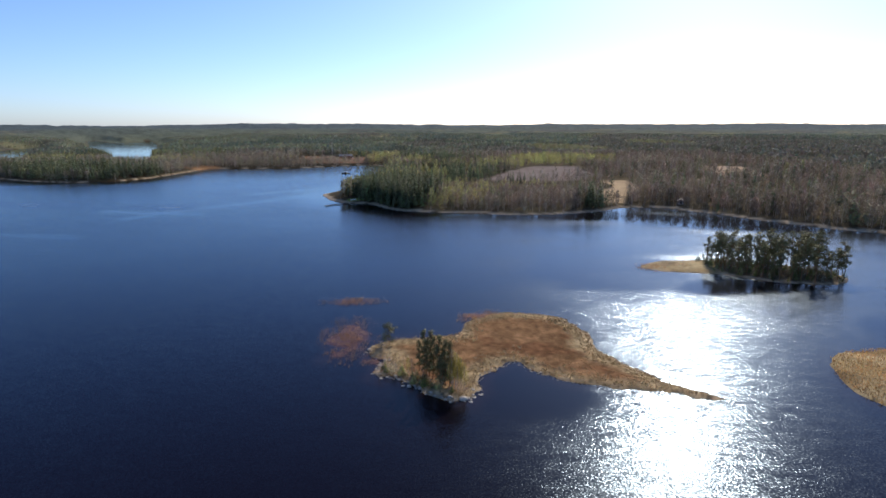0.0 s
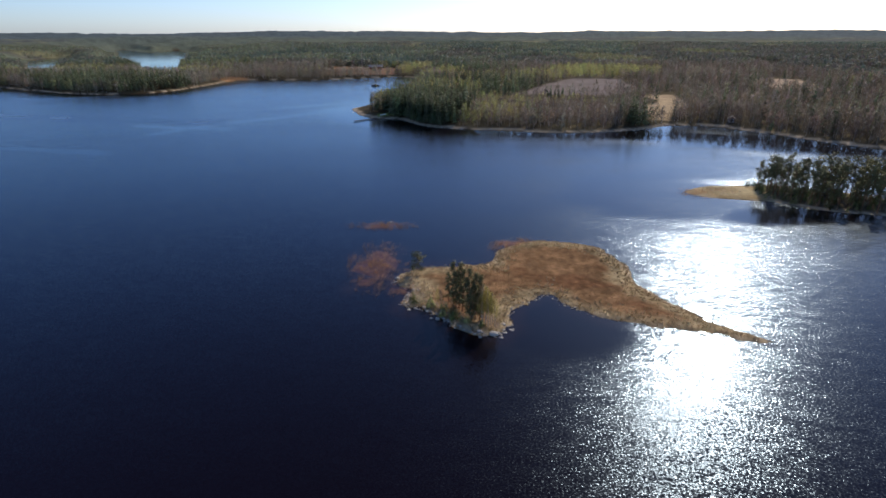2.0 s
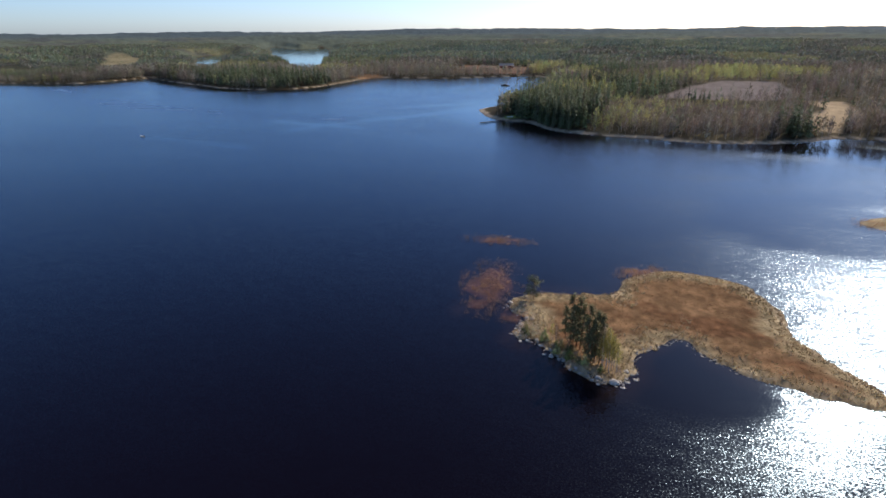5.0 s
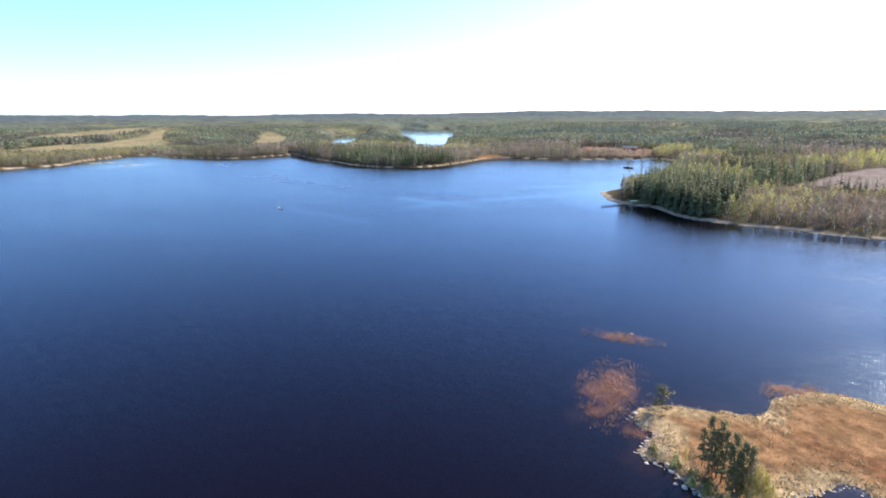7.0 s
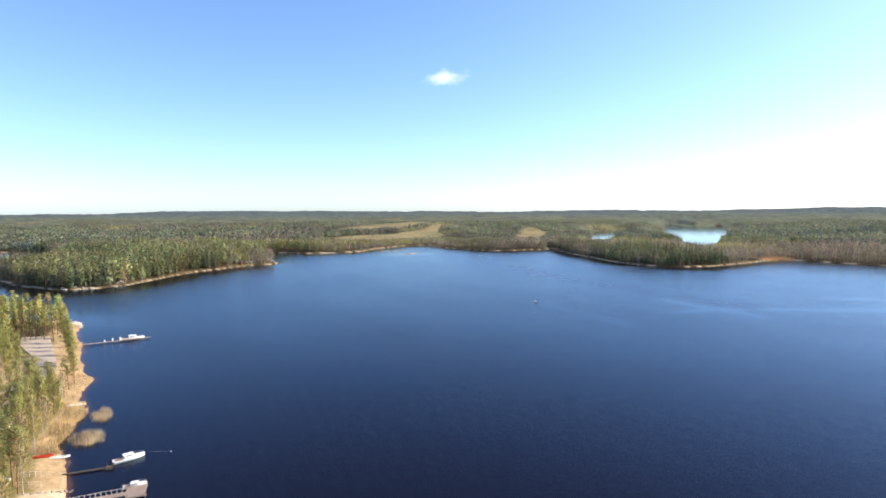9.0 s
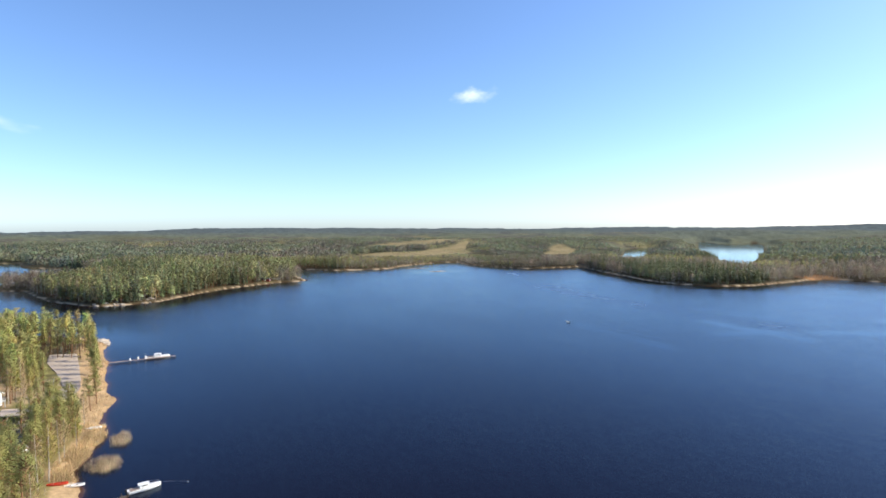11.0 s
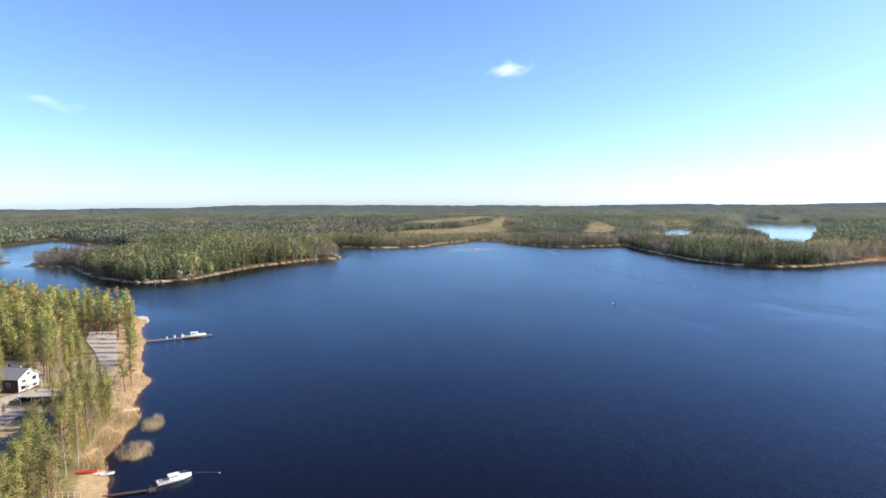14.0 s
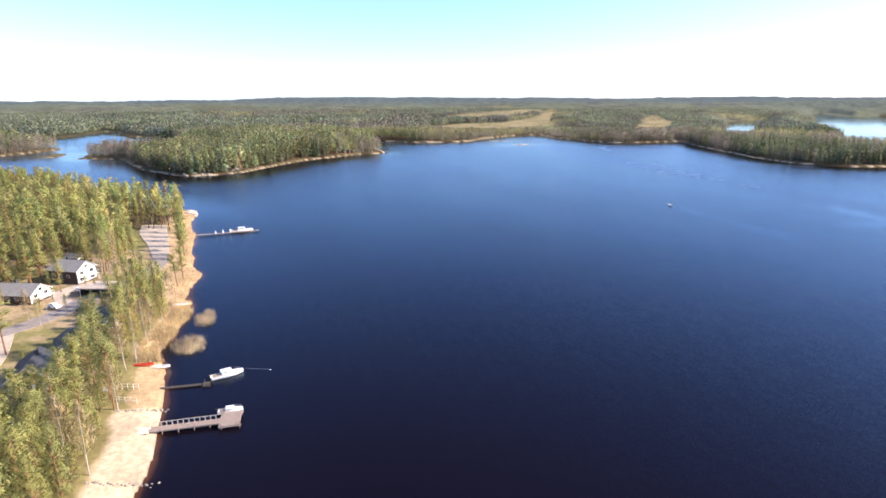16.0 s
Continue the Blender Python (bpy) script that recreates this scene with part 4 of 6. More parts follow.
def road_distance(x, y):
    best = np.full(np.shape(x), 1e9)
    for (ax, ay), (bx, by) in zip(ROAD, ROAD[1:]):
        t = np.clip(((x - ax) * (bx - ax) + (y - ay) * (by - ay)) / ((bx - ax) ** 2 + (by - ay) ** 2), 0, 1)
        best = np.minimum(best, np.hypot(x - ax - t * (bx - ax), y - ay - t * (by - ay)))
    return np.minimum(best, np.maximum(0, -signed(np.asarray(x, float), np.asarray(y, float), np.array(CAR_PARK, float))))


def village_trees():
    r = np.random.default_rng(23)
    group = "pines and birches among the houses"
    spots = [(-232, 32, 16), (-231, 27, 17), (-228, 30, 15), (-225, 33, 15), (-236, 29, 14), (-240, 33, 13), (-202, 19, 17), (-205, 25, 17), (-209, 24, 15), (-213, 27, 16),
             (-218, 30, 15), (-222, 34, 13), (-187, 21, 16), (-196, 24, 16), (-171, 19, 17), (-166, 17, 17), (-174, 24, 17), (-169, 25, 16), (-178, 20, 15),
             (-151, 14, 18), (-140, 17, 17), (-155, 8, 18), (-148, 5, 17), (-143, -2, 18), (-157, -5, 17),
             (-134, 8, 18), (-150, 10, 17), (-145, 12, 16), (-139, 8, 17), (-136, 14, 15), (-133, 3, 17), (-141, 1, 18), (-152, 2, 17), (-147, -3, 17), (-138, -6, 18), (-131, -2, 17), (-124, 8, 17), (-156, 18, 16), (-160, 21, 15), (-163, 19, 16), (-143, 17, 15), (-134, 18, 14), (-150, 16, 15), (-128, 15, 17), (-127, 2, 18), (-254, 38, 13), (-262, 40, 14), (-290, 40, 15), (-297, 41, 14), (-304, 40, 15), (-312, 41, 14),
             (-322, 41, 15), (-312, 40.5, 15), (-331, 40.5, 16), (-341, 40, 16), (-352, 41, 15), (-360, 40, 14), (-368, 41, 15), (-380, 42, 13), (-398, 42, 12), (-245, 24, 15), (-236, 22, 14), (-230, 20, 15), (-217, 24, 15)]
    for x, y, h in spots:
        plant(PINES, x, y, h * r.uniform(0.92, 1.08), r, group)
    for x, y, h in [(-277, 13, 15), (-280, 15, 13), (-188, 26, 15), (-193, 28, 16), (-199, 28, 14), (-146, 23, 15), (-147, 20, 16), (-209, 31, 12), (-205, 30, 13), (-215, 34, 11),
                    (-238, 36, 12), (-167, 26, 13), (-235, -2, 11), (-229, 2, 10), (-250, -14, 13), (-243, -10, 12), (-270, 18, 12), (-284, 19, 13), (-262, -18, 12)]:
        plant(BIRCHES, x, y, h, r, group)
    for x, y, h in [(-262, 12, 4), (-266, 9, 5), (-244, 6, 4.5), (-240, 14, 6), (-236, 17, 7), (-246, -1, 4), (-268, -12, 6), (-272, -3, 5), (-212, 17, 6), (-198, 4, 5), (-183, 14, 6),
                    (-180, 8, 7), (-196, 18, 8), (-228, 14, 7), (-226, 26, 9), (-212, 22, 9), (-200, 22, 9), (-184, 24, 8), (-180, 17, 9), (-176, 14, 10), (-164, 12, 11), (-160, 14, 9)]:
        plant(PINES, x, y, h * r.uniform(0.9, 1.1), r, group)
    for x, y, h in [(-164, 14, 15), (-158, 12, 17), (-153, 20, 14), (-149, 17, 16), (-140, 20, 15), (-137, 16, 17), (-131, 13, 16), (-160, 7, 13), (-166, 8, 10), (-172, 12, 7), (-174, 17, 8)]:
        plant(PINES, x, y, h, r, group)
    for x, y, h in [(-168.5, 22.5, 7), (-163.5, 21.8, 6), (-159.5, 23.2, 4.5), (-156.5, 21.4, 8), (-152.5, 21.6, 6.5), (-149, 20.8, 9), (-146, 20.6, 6), (-143, 19.8, 8), (-140, 19.6, 7), (-136.5, 18.4, 9), (-133, 17.2, 8), (-129, 15, 8),
                    (-125, 11.5, 9), (-171.5, 20.5, 8), (-175.5, 22.5, 7), (-154, 17.5, 10), (-148, 14.5, 10), (-142, 14.5, 9), (-160.5, 17.5, 8), (-166, 4.5, 9), (-158, 3, 10), (-206, 27.5, 6), (-214, 29.5, 6), (-222, 30, 7), (-196, 26, 6), (-243, 30, 6)]:
        plant(LOW_PINES, x, y, h * r.uniform(0.9, 1.12), r, group)
    # the pine wood round them, nearest trees singly
    x, y = scattered(-330, -112, -95, 44, 5.6, 24)
    s, m = land(x, y)
    ok = (s > 12) & (road_distance(x, y) > 5.5) & (x < -118)
    for hx, hy, hr in HOUSE_SPOTS:
        ok &= np.hypot(x - hx, y - hy) > hr
    ok &= ~((x > -272) & (x < -205) & (y > -12) & (y < 26) & (r.uniform(0, 1, len(x)) < 0.86))
    ok &= ~((x > -205) & (x < -176) & (y > -6) & (y < 16) & (r.uniform(0, 1, len(x)) < 0.75))
    ok &= ~((x > -176) & (y > 24)) & ~((x > -187) & (x < -158) & (y > 0) & (y < 18)) & ~((x > -201) & (x < -186) & (y > 10) & (y < 20)) & ~((x > -234) & (x < -205) & (y > -2) & (y < 18))
    ok &= bearing(x, y) < 108
    x, y = x[ok], y[ok]
    order = np.argsort(np.hypot(x + 44, y - 43))
    for k, i in enumerate(order):
        if k < 190:
            plant(PINES if r.uniform() < 0.95 else BIRCHES, x[i], y[i], r.uniform(12.5, 18), r, group)
    i = order[190:]
    kinds, tall = choose(x[i], y[i], 25)
    wx_, wy_ = scattered(-640, -330, -320, 44, 5.2, 26)
    s2, m2 = land(wx_, wy_)
    ok = (s2 > 5) & (bearing(wx_, wy_) < 106.5) & (road_distance(wx_, wy_) > 6) & ~((wx_ > -415) & (wy_ > 18 + 0.08 * (wx_ + 415)) & (r.uniform(0, 1, len(wx_)) < 0.3))
    X, Y = np.concatenate([x[i], wx_[ok]]), np.concatenate([y[i], wy_[ok]])
    kinds, tall = choose(X, Y, 27)
    forms = {"spruce": [needle_form(tr, 110, 0.16, 0.06, 0.5) for _ in range(4)], "pine": [pine_form(tr, 17, 24, lo, 0.14, 0.036, 3, 0.45, True) for lo in (0.3, 0.35, 0.45, 0.25, 0.4)],
             "birch": [haze_form(tr, 90, 0.17, 0.2, 0.07, 0.2) for _ in range(4)], "spring": [haze_form(tr, 90, 0.25, 0.1, 0.08, 0.4) for _ in range(4)]}
    wood("pine_wood_shore", "dense sunlit pine wood behind the houses", X, Y, height(X, Y) - 0.15, tall * 1.02, kinds, forms, 0.14, 28, {**LEAF, "pine": (0.335, 0.33, 0.115), "spruce": (0.15, 0.17, 0.065), "spring": (0.36, 0.34, 0.115)})
    # young birch and willow scrub
    x, y = scattered(-420, -118, -20, 46, 3.4, 29)
    s, m = land(x, y)
    ok = (s > 6) & (s < 26) & (road_distance(x, y) > 3.5) & (r.uniform(0, 1, len(x)) < 0.45) & ~((x > -176) & (y > 22))
    for hx, hy, hr in HOUSE_SPOTS:
        ok &= np.hypot(x - hx, y - hy) > hr - 2
    x, y = x[ok], y[ok]
    kinds = np.where(r.uniform(0, 1, len(x)) < 0.6, "spring", "birch")
    wood("shore_scrub", "low yellow-green birch and willow scrub above the beach", x, y, height(x, y) - 0.05, r.uniform(1.5, 5.0, len(x)), kinds, {k: forms[k] for k in ("birch", "spring")}, 0.25, 30)


def island_trees():
    r = np.random.default_rng(33)
    plant(BUSHY, -15, 146, 6.5, r, "pines on the reed island")
    for x, y, h in [(-4.6, 127.0, 11.5), (-3.3, 125.8, 12.2), (-5.8, 128.2, 8.6), (-2.5, 124.6, 11.0), (-4.0, 125.2, 10.2), (-0.6, 121.5, 12.6), (0.6, 120.6, 12.2), (1.5, 120.0, 11.6), (-1.4, 122.8, 9.6), (0.4, 122.6, 10.0), (-0.2, 119.6, 9.0)]:
        plant(SLIM, x, y, h, r, "pines on the reed island")
    for x, y, h in [(2.2, 119.0, 10.2), (2.8, 118.2, 9.8), (3.4, 117.4, 9.4), (3.9, 118.3, 8.8), (4.4, 119.2, 8.2), (1.9, 117.6, 8.6), (3.0, 120.2, 9.0), (-10, 128, 4.5), (-8.5, 126.5, 5.0), (-12, 131, 4.0), (-16, 145, 3.0), (4.8, 117.8, 7.5), (2.4, 121, 8.2), (-7.5, 125.2, 5.5)]:
        plant(BIRCHES, x, y, h, r, "bare birches on the reed island")
    x, y = scattered(-17, 6, 115, 136, 1.3, 37)
    ok = (signed(x, y, REED_ISLAND) > 0.8) & (np.abs(y - 120.5 + 0.75 * (x + 4)) < 3.2) & (r.uniform(0, 1, len(x)) < 0.8)
    x, y = x[ok], y[ok]
    wood("tip_scrub", "low dark juniper and alder round the pines' feet", x, y, height(x, y) - 0.05, r.uniform(1.0, 3.6, len(x)), np.where(r.uniform(0, 1, len(x)) < 0.3, "spruce", "birch"),
         {"spruce": [needle_form(tr, 110, 0.34, 0.12, 0.4) for _ in range(3)], "birch": [haze_form(tr, 90, 0.32, 0.05, 0.09, 0.22) for _ in range(3)]}, 0.25, 38, {**LEAF, "spruce": (0.17, 0.165, 0.06)})
    x, y = scattered(-20, -6, 122, 150, 0.9, 39)
    s = signed(x, y, REED_ISLAND)
    ok = (s > 0.2) & (s < 3.6) & (r.uniform(0, 1, len(x)) < 0.55)
    x, y = x[ok], y[ok]
    wood("heath_scrub", "knee-high brown heather and willow among the rocks", x, y, height(x, y) - 0.05, r.uniform(0.5, 1.5, len(x)), np.full(len(x), "birch"),
         {"birch": [haze_form(tr, 60, 0.4, 0.05, 0.13, 0.22) for _ in range(3)]}, 0.25, 40)
    x, y = scattered(112, 163, 204, 250, 4.1, 34)
    for a, b, s in zip(x, y, signed(x, y, PINE_ISLAND)):
        if s > 1.0 and a > 117:
            plant(BACKLIT_PINES, a, b, r.uniform(9, 18), r, "pines on the wooded island")
    x, y = scattered(110, 163, 204, 250, 2.0, 35)
    s = signed(x, y, PINE_ISLAND)
    ok = (s > 0.5) & (x > 113) & (r.uniform(0, 1, len(x)) < 0.75)
    x, y = x[ok], y[ok]
    kinds = np.where(r.uniform(0, 1, len(x)) < 0.7, "spruce", "birch")
    wood("island_scrub", "dark undergrowth of young spruce and alder beneath the island pines", x, y, height(x, y) - 0.05, r.uniform(1.2, 4.2, len(x)), kinds,
         {"spruce": [needle_form(tr, 90, 0.3, 0.11, 0.5) for _ in range(3)], "birch": [haze_form(tr, 70, 0.3, 0.05, 0.1, 0.3) for _ in range(3)]}, 0.25, 36, {**LEAF, "spruce": (0.16, 0.165, 0.06)})


village_trees()
island_trees()
for src in PINES + LOW_PINES + SLIM + BUSHY + BACKLIT_PINES + BIRCHES + SPRUCES:
    if src.name not in used_first:
        for c in list(src.children):
            bpy.data.objects.remove(c)
        bpy.data.objects.remove(src)


# ---------------------------------------------------------------- reeds, grass, stones
def reeds(name, label, x, y, z, h, colour, seed, wide=0.035, blades=4, spread=0.3, lean=0.18, other=None):
    r = np.random.default_rng(seed)
    n = len(x) * blades
    X, Y, Z, Hh = (np.repeat(a, blades) for a in (x, y, z, h))
    X, Y = X + r.normal(0, spread, n), Y + r.normal(0, spread, n)
    a = r.uniform(0, 6.28, n)
    w = wide * r.uniform(0.6, 1.4, n)
    d = np.stack([np.cos(a), np.sin(a), np.zeros(n)], 1) * w[:, None]
    c = np.stack([X, Y, Z], 1)
    hh = Hh * r.uniform(0.6, 1.15, n)
    tip = c + np.stack([r.normal(0, lean, n) * hh, r.normal(0, lean, n) * hh, hh], 1)
    v = np.stack([c - d, c + d, tip], 1).reshape(-1, 3)
    col = np.repeat(np.array(colour)[None], n, 0)
    if other:
        k = smooth(2.0, 7.0, signed(X, Y, REED_ISLAND) + 5 * fbm(X / 13, Y / 13, 77, 3))[:, None]
        col = col * k + np.array(other)[None] * (1 - k)
    col = col * (1 + 0.35 * fbm(X / 3.5, Y / 3.5, 78, 3)[:, None] + 0.35 * fbm(X / 8, Y / 4.5, 79, 3)[:, None]).clip(0.3, 1.7)
    col = col * np.exp(r.normal(0, 0.15, (n, 1))) * (1 + r.normal(0, 0.06, (n, 3)))
    ob = sheet(name, v, np.arange(3 * n).reshape(-1, 3), STRAW, np.repeat(np.clip(col, 0.01, 0.9), 3, 0))
    return tagged(ob, label, "reeds", kind="stuff")


def patch(cx, cy, rx, ry, turn, count, seed):
    r = np.random.default_rng(seed)
    q = r.normal(size=(count, 2)) * 0.45
    q = q[np.hypot(q[:, 0], q[:, 1]) < 1.0]
    c, s = math.cos(radians(turn)), math.sin(radians(turn))
    x, y = cx + q[:, 0] * rx * c - q[:, 1] * ry * s, cy + q[:, 0] * rx * s + q[:, 1] * ry * c
    keep = noise2(x / 1.6, y / 1.6, seed) > -0.3
    return x[keep], y[keep]


def all_reeds():
    rust, tan = (0.41, 0.235, 0.12), (0.50, 0.40, 0.26)
    for k, (cx, cy, rx, ry, turn, n, col, h) in enumerate([(-31, 186, 13, 5, 5, 500, rust, 1.0), (-27, 152, 9, 20, 8, 1200, rust, 1.0), (11, 171, 9, 4.5, 35, 420, rust, 1.0),
                                                            (-18, 136, 4, 5, 0, 130, rust, 0.9), (-219, 45.5, 7, 2.8, -5, 500, tan, 1.7), (-200, 40, 6, 4.5, 0, 800, tan, 1.7),
                                                            (90, 233, 7, 8, 40, 350, rust, 1.0), (100, 236, 9, 8, 0, 500, tan, 0.9)]):
        x, y = patch(cx, cy, rx, ry, turn, n, 80 + k)
        z = np.maximum(height(x, y), -0.15)
        reeds("reed_bed", "rust-brown dry reeds standing in shallow water" if col is rust else "pale straw-coloured dry reeds at the water's edge", x, y, z, np.full(len(x), h), col, 90 + k, 0.022 if col is rust else 0.035, 5, 0.5)
    x, y = scattered(-24, 66, 111, 176, 0.42, 101)
    s, m = land(x, y)
    n1 = fbm(x / 6, y / 6, 102, 3)
    ok = (s > 0.1) & (signed(x, y, REED_ISLAND) > -1) & (n1 > -0.55)
    x, y, n1 = x[ok], y[ok], n1[ok]
    big = n1 > 0.05
    z = height(x, y)
    reeds("island_grass", "rust and ochre dry sedge covering the low island", x[big], y[big], z[big], 0.09 + 0.14 * n1[big], (0.24, 0.138, 0.066), 103, 0.06, 3, 0.3, 0.9, (0.39, 0.295, 0.16))
    reeds("island_sedge", "matted red-brown sedge on the low island", x[~big], y[~big], z[~big], np.full((~big).sum(), 0.09), (0.235, 0.12, 0.048), 104, 0.07, 3, 0.3, 1.2, (0.36, 0.265, 0.14))
    x, y = scattered(-22, 66, 111, 176, 0.8, 111)
    s, isl = land(x, y)[0], signed(x, y, REED_ISLAND)
    r = np.random.default_rng(112)
    ok = (s > 0.2) & (isl > -1) & (r.uniform(0, 1, len(x)) < 0.75 * smooth(7, 2, isl + 4 * fbm(x / 9, y / 9, 113, 3)))
    x, y = x[ok], y[ok]
    reeds("sedge_tussocks", "pale straw tussocks along the island's uneven rim", x, y, height(x, y), r.uniform(0.18, 0.6, len(x)), (0.43, 0.335, 0.19), 114, 0.10, 8, 0.26, 0.55, (0.36, 0.26, 0.14))
    x, y = scattered(94, 150, 96, 148, 0.6, 105)
    s, m = land(x, y)
    ok = s > 0.1
    x, y = x[ok], y[ok]
    reeds("bank_grass", "ochre dry grass on the low bank", x, y, height(x, y), np.full(len(x), 0.5), (0.42, 0.27, 0.12), 106, 0.12, 2, 0.3, 0.4)
    x, y = scattered(-420, -176, 26, 50, 0.7, 107)
    s, m = land(x, y)
    r = np.random.default_rng(108)
    ok = (s > 0.3) & (s < 6 + 3 * fbm(x / 9, y / 9, 109)) & (r.uniform(0, 1, len(x)) < 0.8)
    x, y = x[ok], y[ok]
    k = x > -236
    bx, by = scattered(-236, -191.5, 28, 46, 0.42, 131)
    bs = land(bx, by)[0]
    bok = (bs > -0.6) & (bs < 5.2 + 1.5 * fbm(bx / 6, by / 6, 132)) & (noise2(bx / 2.2, by / 2.2, 133) > -0.45)
    bx, by = bx[bok], by[bok]
    reeds("reed_belt", "tall pale dry reeds fringing the grassy bank", bx, by, np.maximum(height(bx, by), -0.1), r.uniform(0.9, 1.9, len(bx)), (0.52, 0.40, 0.22), 134, 0.05, 4, 0.22, 0.22)
    x, y = x[~k], y[~k]
    reeds("beach_grass", "dry straw-coloured grass along the beach", x, y, height(x, y), np.full(len(x), 0.55), (0.50, 0.35, 0.18), 110, 0.1, 2, 0.3, 0.35)


all_reeds()


def boulder_form(r, detail=1):
    bm = bmesh.new()
    bmesh.ops.create_icosphere(bm, subdivisions=detail, radius=0.5)
    for v in bm.verts:
        v.co *= 1 + r.uniform(-0.22, 0.22)
        v.co.z = max(v.co.z * 0.75, -0.22)
    bm.verts.ensure_lookup_table()
    out = np.array([v.co[:] for v in bm.verts]), np.array([[v.index for v in f.verts] for f in bm.faces])
    bm.free()
    return out


def stones(name, label, x, y, z, size, mat, seed):
    r = np.random.default_rng(seed)
    forms = [boulder_form(r) for _ in range(5)]
    V, Fc, n = [], [], 0
    for a, b, c, s in zip(x, y, z, size):
        v, f = forms[int(r.integers(0, 5))]
        t = r.uniform(0, 6.28)
        w = v * np.array((s * r.uniform(0.8, 1.4), s, s * r.uniform(0.6, 1.0)))
        V.append(np.stack([w[:, 0] * math.cos(t) - w[:, 1] * math.sin(t) + a, w[:, 0] * math.sin(t) + w[:, 1] * math.cos(t) + b, w[:, 2] + c], 1))
        Fc.append(f + n)
        n += len(v)
    ob = sheet(name, np.concatenate(V), np.concatenate(Fc), mat)
    return tagged(ob, label, "stones", kind="stuff")


def along(poly, a, b, step, jitter, r):
    p = poly[a:b]
    out = []
    for q0, q1 in zip(p, p[1:]):
        for k in range(max(1, int(np.hypot(*(q1 - q0)) / step))):
            out.append(q0 + (q1 - q0) * r.uniform() + r.normal(0, jitter, 2))
    return np.array(out)


def all_stones():
    r = np.random.default_rng(120)
    p = along(REED_ISLAND, 84, len(REED_ISLAND), 0.55, 0.4, r)
    q = along(REED_ISLAND, 112, 138, 0.8, 0.6, r)
    p = np.concatenate([p, q])
    stones("island_stones", "grey and pale boulders along the island's rocky edge", p[:, 0], p[:, 1], np.maximum(height(p[:, 0], p[:, 1]), -0.05), r.uniform(0.25, 0.8, len(p)), STONE, 121)
    q = along(REED_ISLAND, 112, len(REED_ISLAND), 0.9, 0.9, r)
    stones("tip_stones", "pale jumbled rocks on the island's tip", q[:, 0], q[:, 1], np.maximum(height(q[:, 0], q[:, 1]), 0.0), r.uniform(0.4, 1.15, len(q)), PALE_STONE, 125)
    q = along(REED_ISLAND, 16, 84, 1.6, 0.6, r)
    stones("spit_stones", "scattered pale stones along the grassy spit", q[:, 0], q[:, 1], np.maximum(height(q[:, 0], q[:, 1]), 0.0), r.uniform(0.2, 0.55, len(q)), STONE, 122)
    q = along(np.array([(-139, 30), (-169, 34), (-189, 34), (-206, 35), (-228, 41), (-256, 43), (-283, 44), (-329, 45), (-386, 48), (-411, 44)], float), 0, 10, 2.5, 1.0, r)
    q = q[land(q[:, 0], q[:, 1])[0] > 0.4]
    q = q[q[:, 0] < -190]
    stones("beach_stones", "grey stones scattered along the beach", q[:, 0], q[:, 1], np.maximum(height(q[:, 0], q[:, 1]), 0.0), r.uniform(0.25, 0.8, len(q)), STONE, 123)
    q = along(LAKE, 0, 60, 3.0, 1.2, r)
    stones("headland_stones", "pale stones lining the wooded headland", q[:, 0], q[:, 1], np.maximum(height(q[:, 0], q[:, 1]), 0.0), r.uniform(0.5, 1.3, len(q)), PALE_STONE, 124)
    for k, (x, y, s) in enumerate([(4.6, 114.8, 1.7), (-20.3, 143.2, 1.2), (-29, 190, 0.8), (-8, 121.0, 1.1), (1.5, 115.4, 1.2)]):
        ob = part("boulder", boulder_form(r, 2), PALE_STONE, None)
        ob.matrix_basis = pose(x, y, max(ground_at(x, y), 0.0) + 0.08 * s, 0, 0, 40 * k) @ Matrix.Diagonal((s * 1.2, s, s * 0.8, 1))
        tagged(ob, "large pale granite boulder at the water's edge", "boulder", "shore boulders")
    for k, (a, b) in enumerate([((-144, 22.5), (-140.5, 33.5)), ((-168.1, 25.2), (-166.4, 35.2))]):
        n = 26
        t = np.linspace(0, 1, n)
        x, y = a[0] + (b[0] - a[0]) * t + r.normal(0, 0.25, n), a[1] + (b[1] - a[1]) * t + r.normal(0, 0.2, n)
        ob = stones("stone_groyne", "low line of pale stones across the beach", x, y, np.maximum(height(x, y), 0.0) + 0.05, r.uniform(0.35, 0.7, n), STONE, 130 + k)
    q = np.array([(-399, 46.5), (-394, 48), (-404, 45), (-389, 48.5)])
    stones("point_slabs", "smooth pale rock slabs at the wooded point", q[:, 0], q[:, 1], np.array([0.1, 0.1, 0.1, 0.1]), np.array([7.0, 5.0, 5.0, 3.0]), PALE_STONE, 134)
    # bare rock slabs on the sunlit headland
    q = np.stack([r.uniform(-600, -575, 26), r.uniform(45, 95, 26)], 1)
    stones("headland_slabs", "bare pale rock slabs on the headland", q[:, 0], q[:, 1], height(q[:, 0], q[:, 1]), r.uniform(2, 5, 26), STONE, 133)


all_stones()


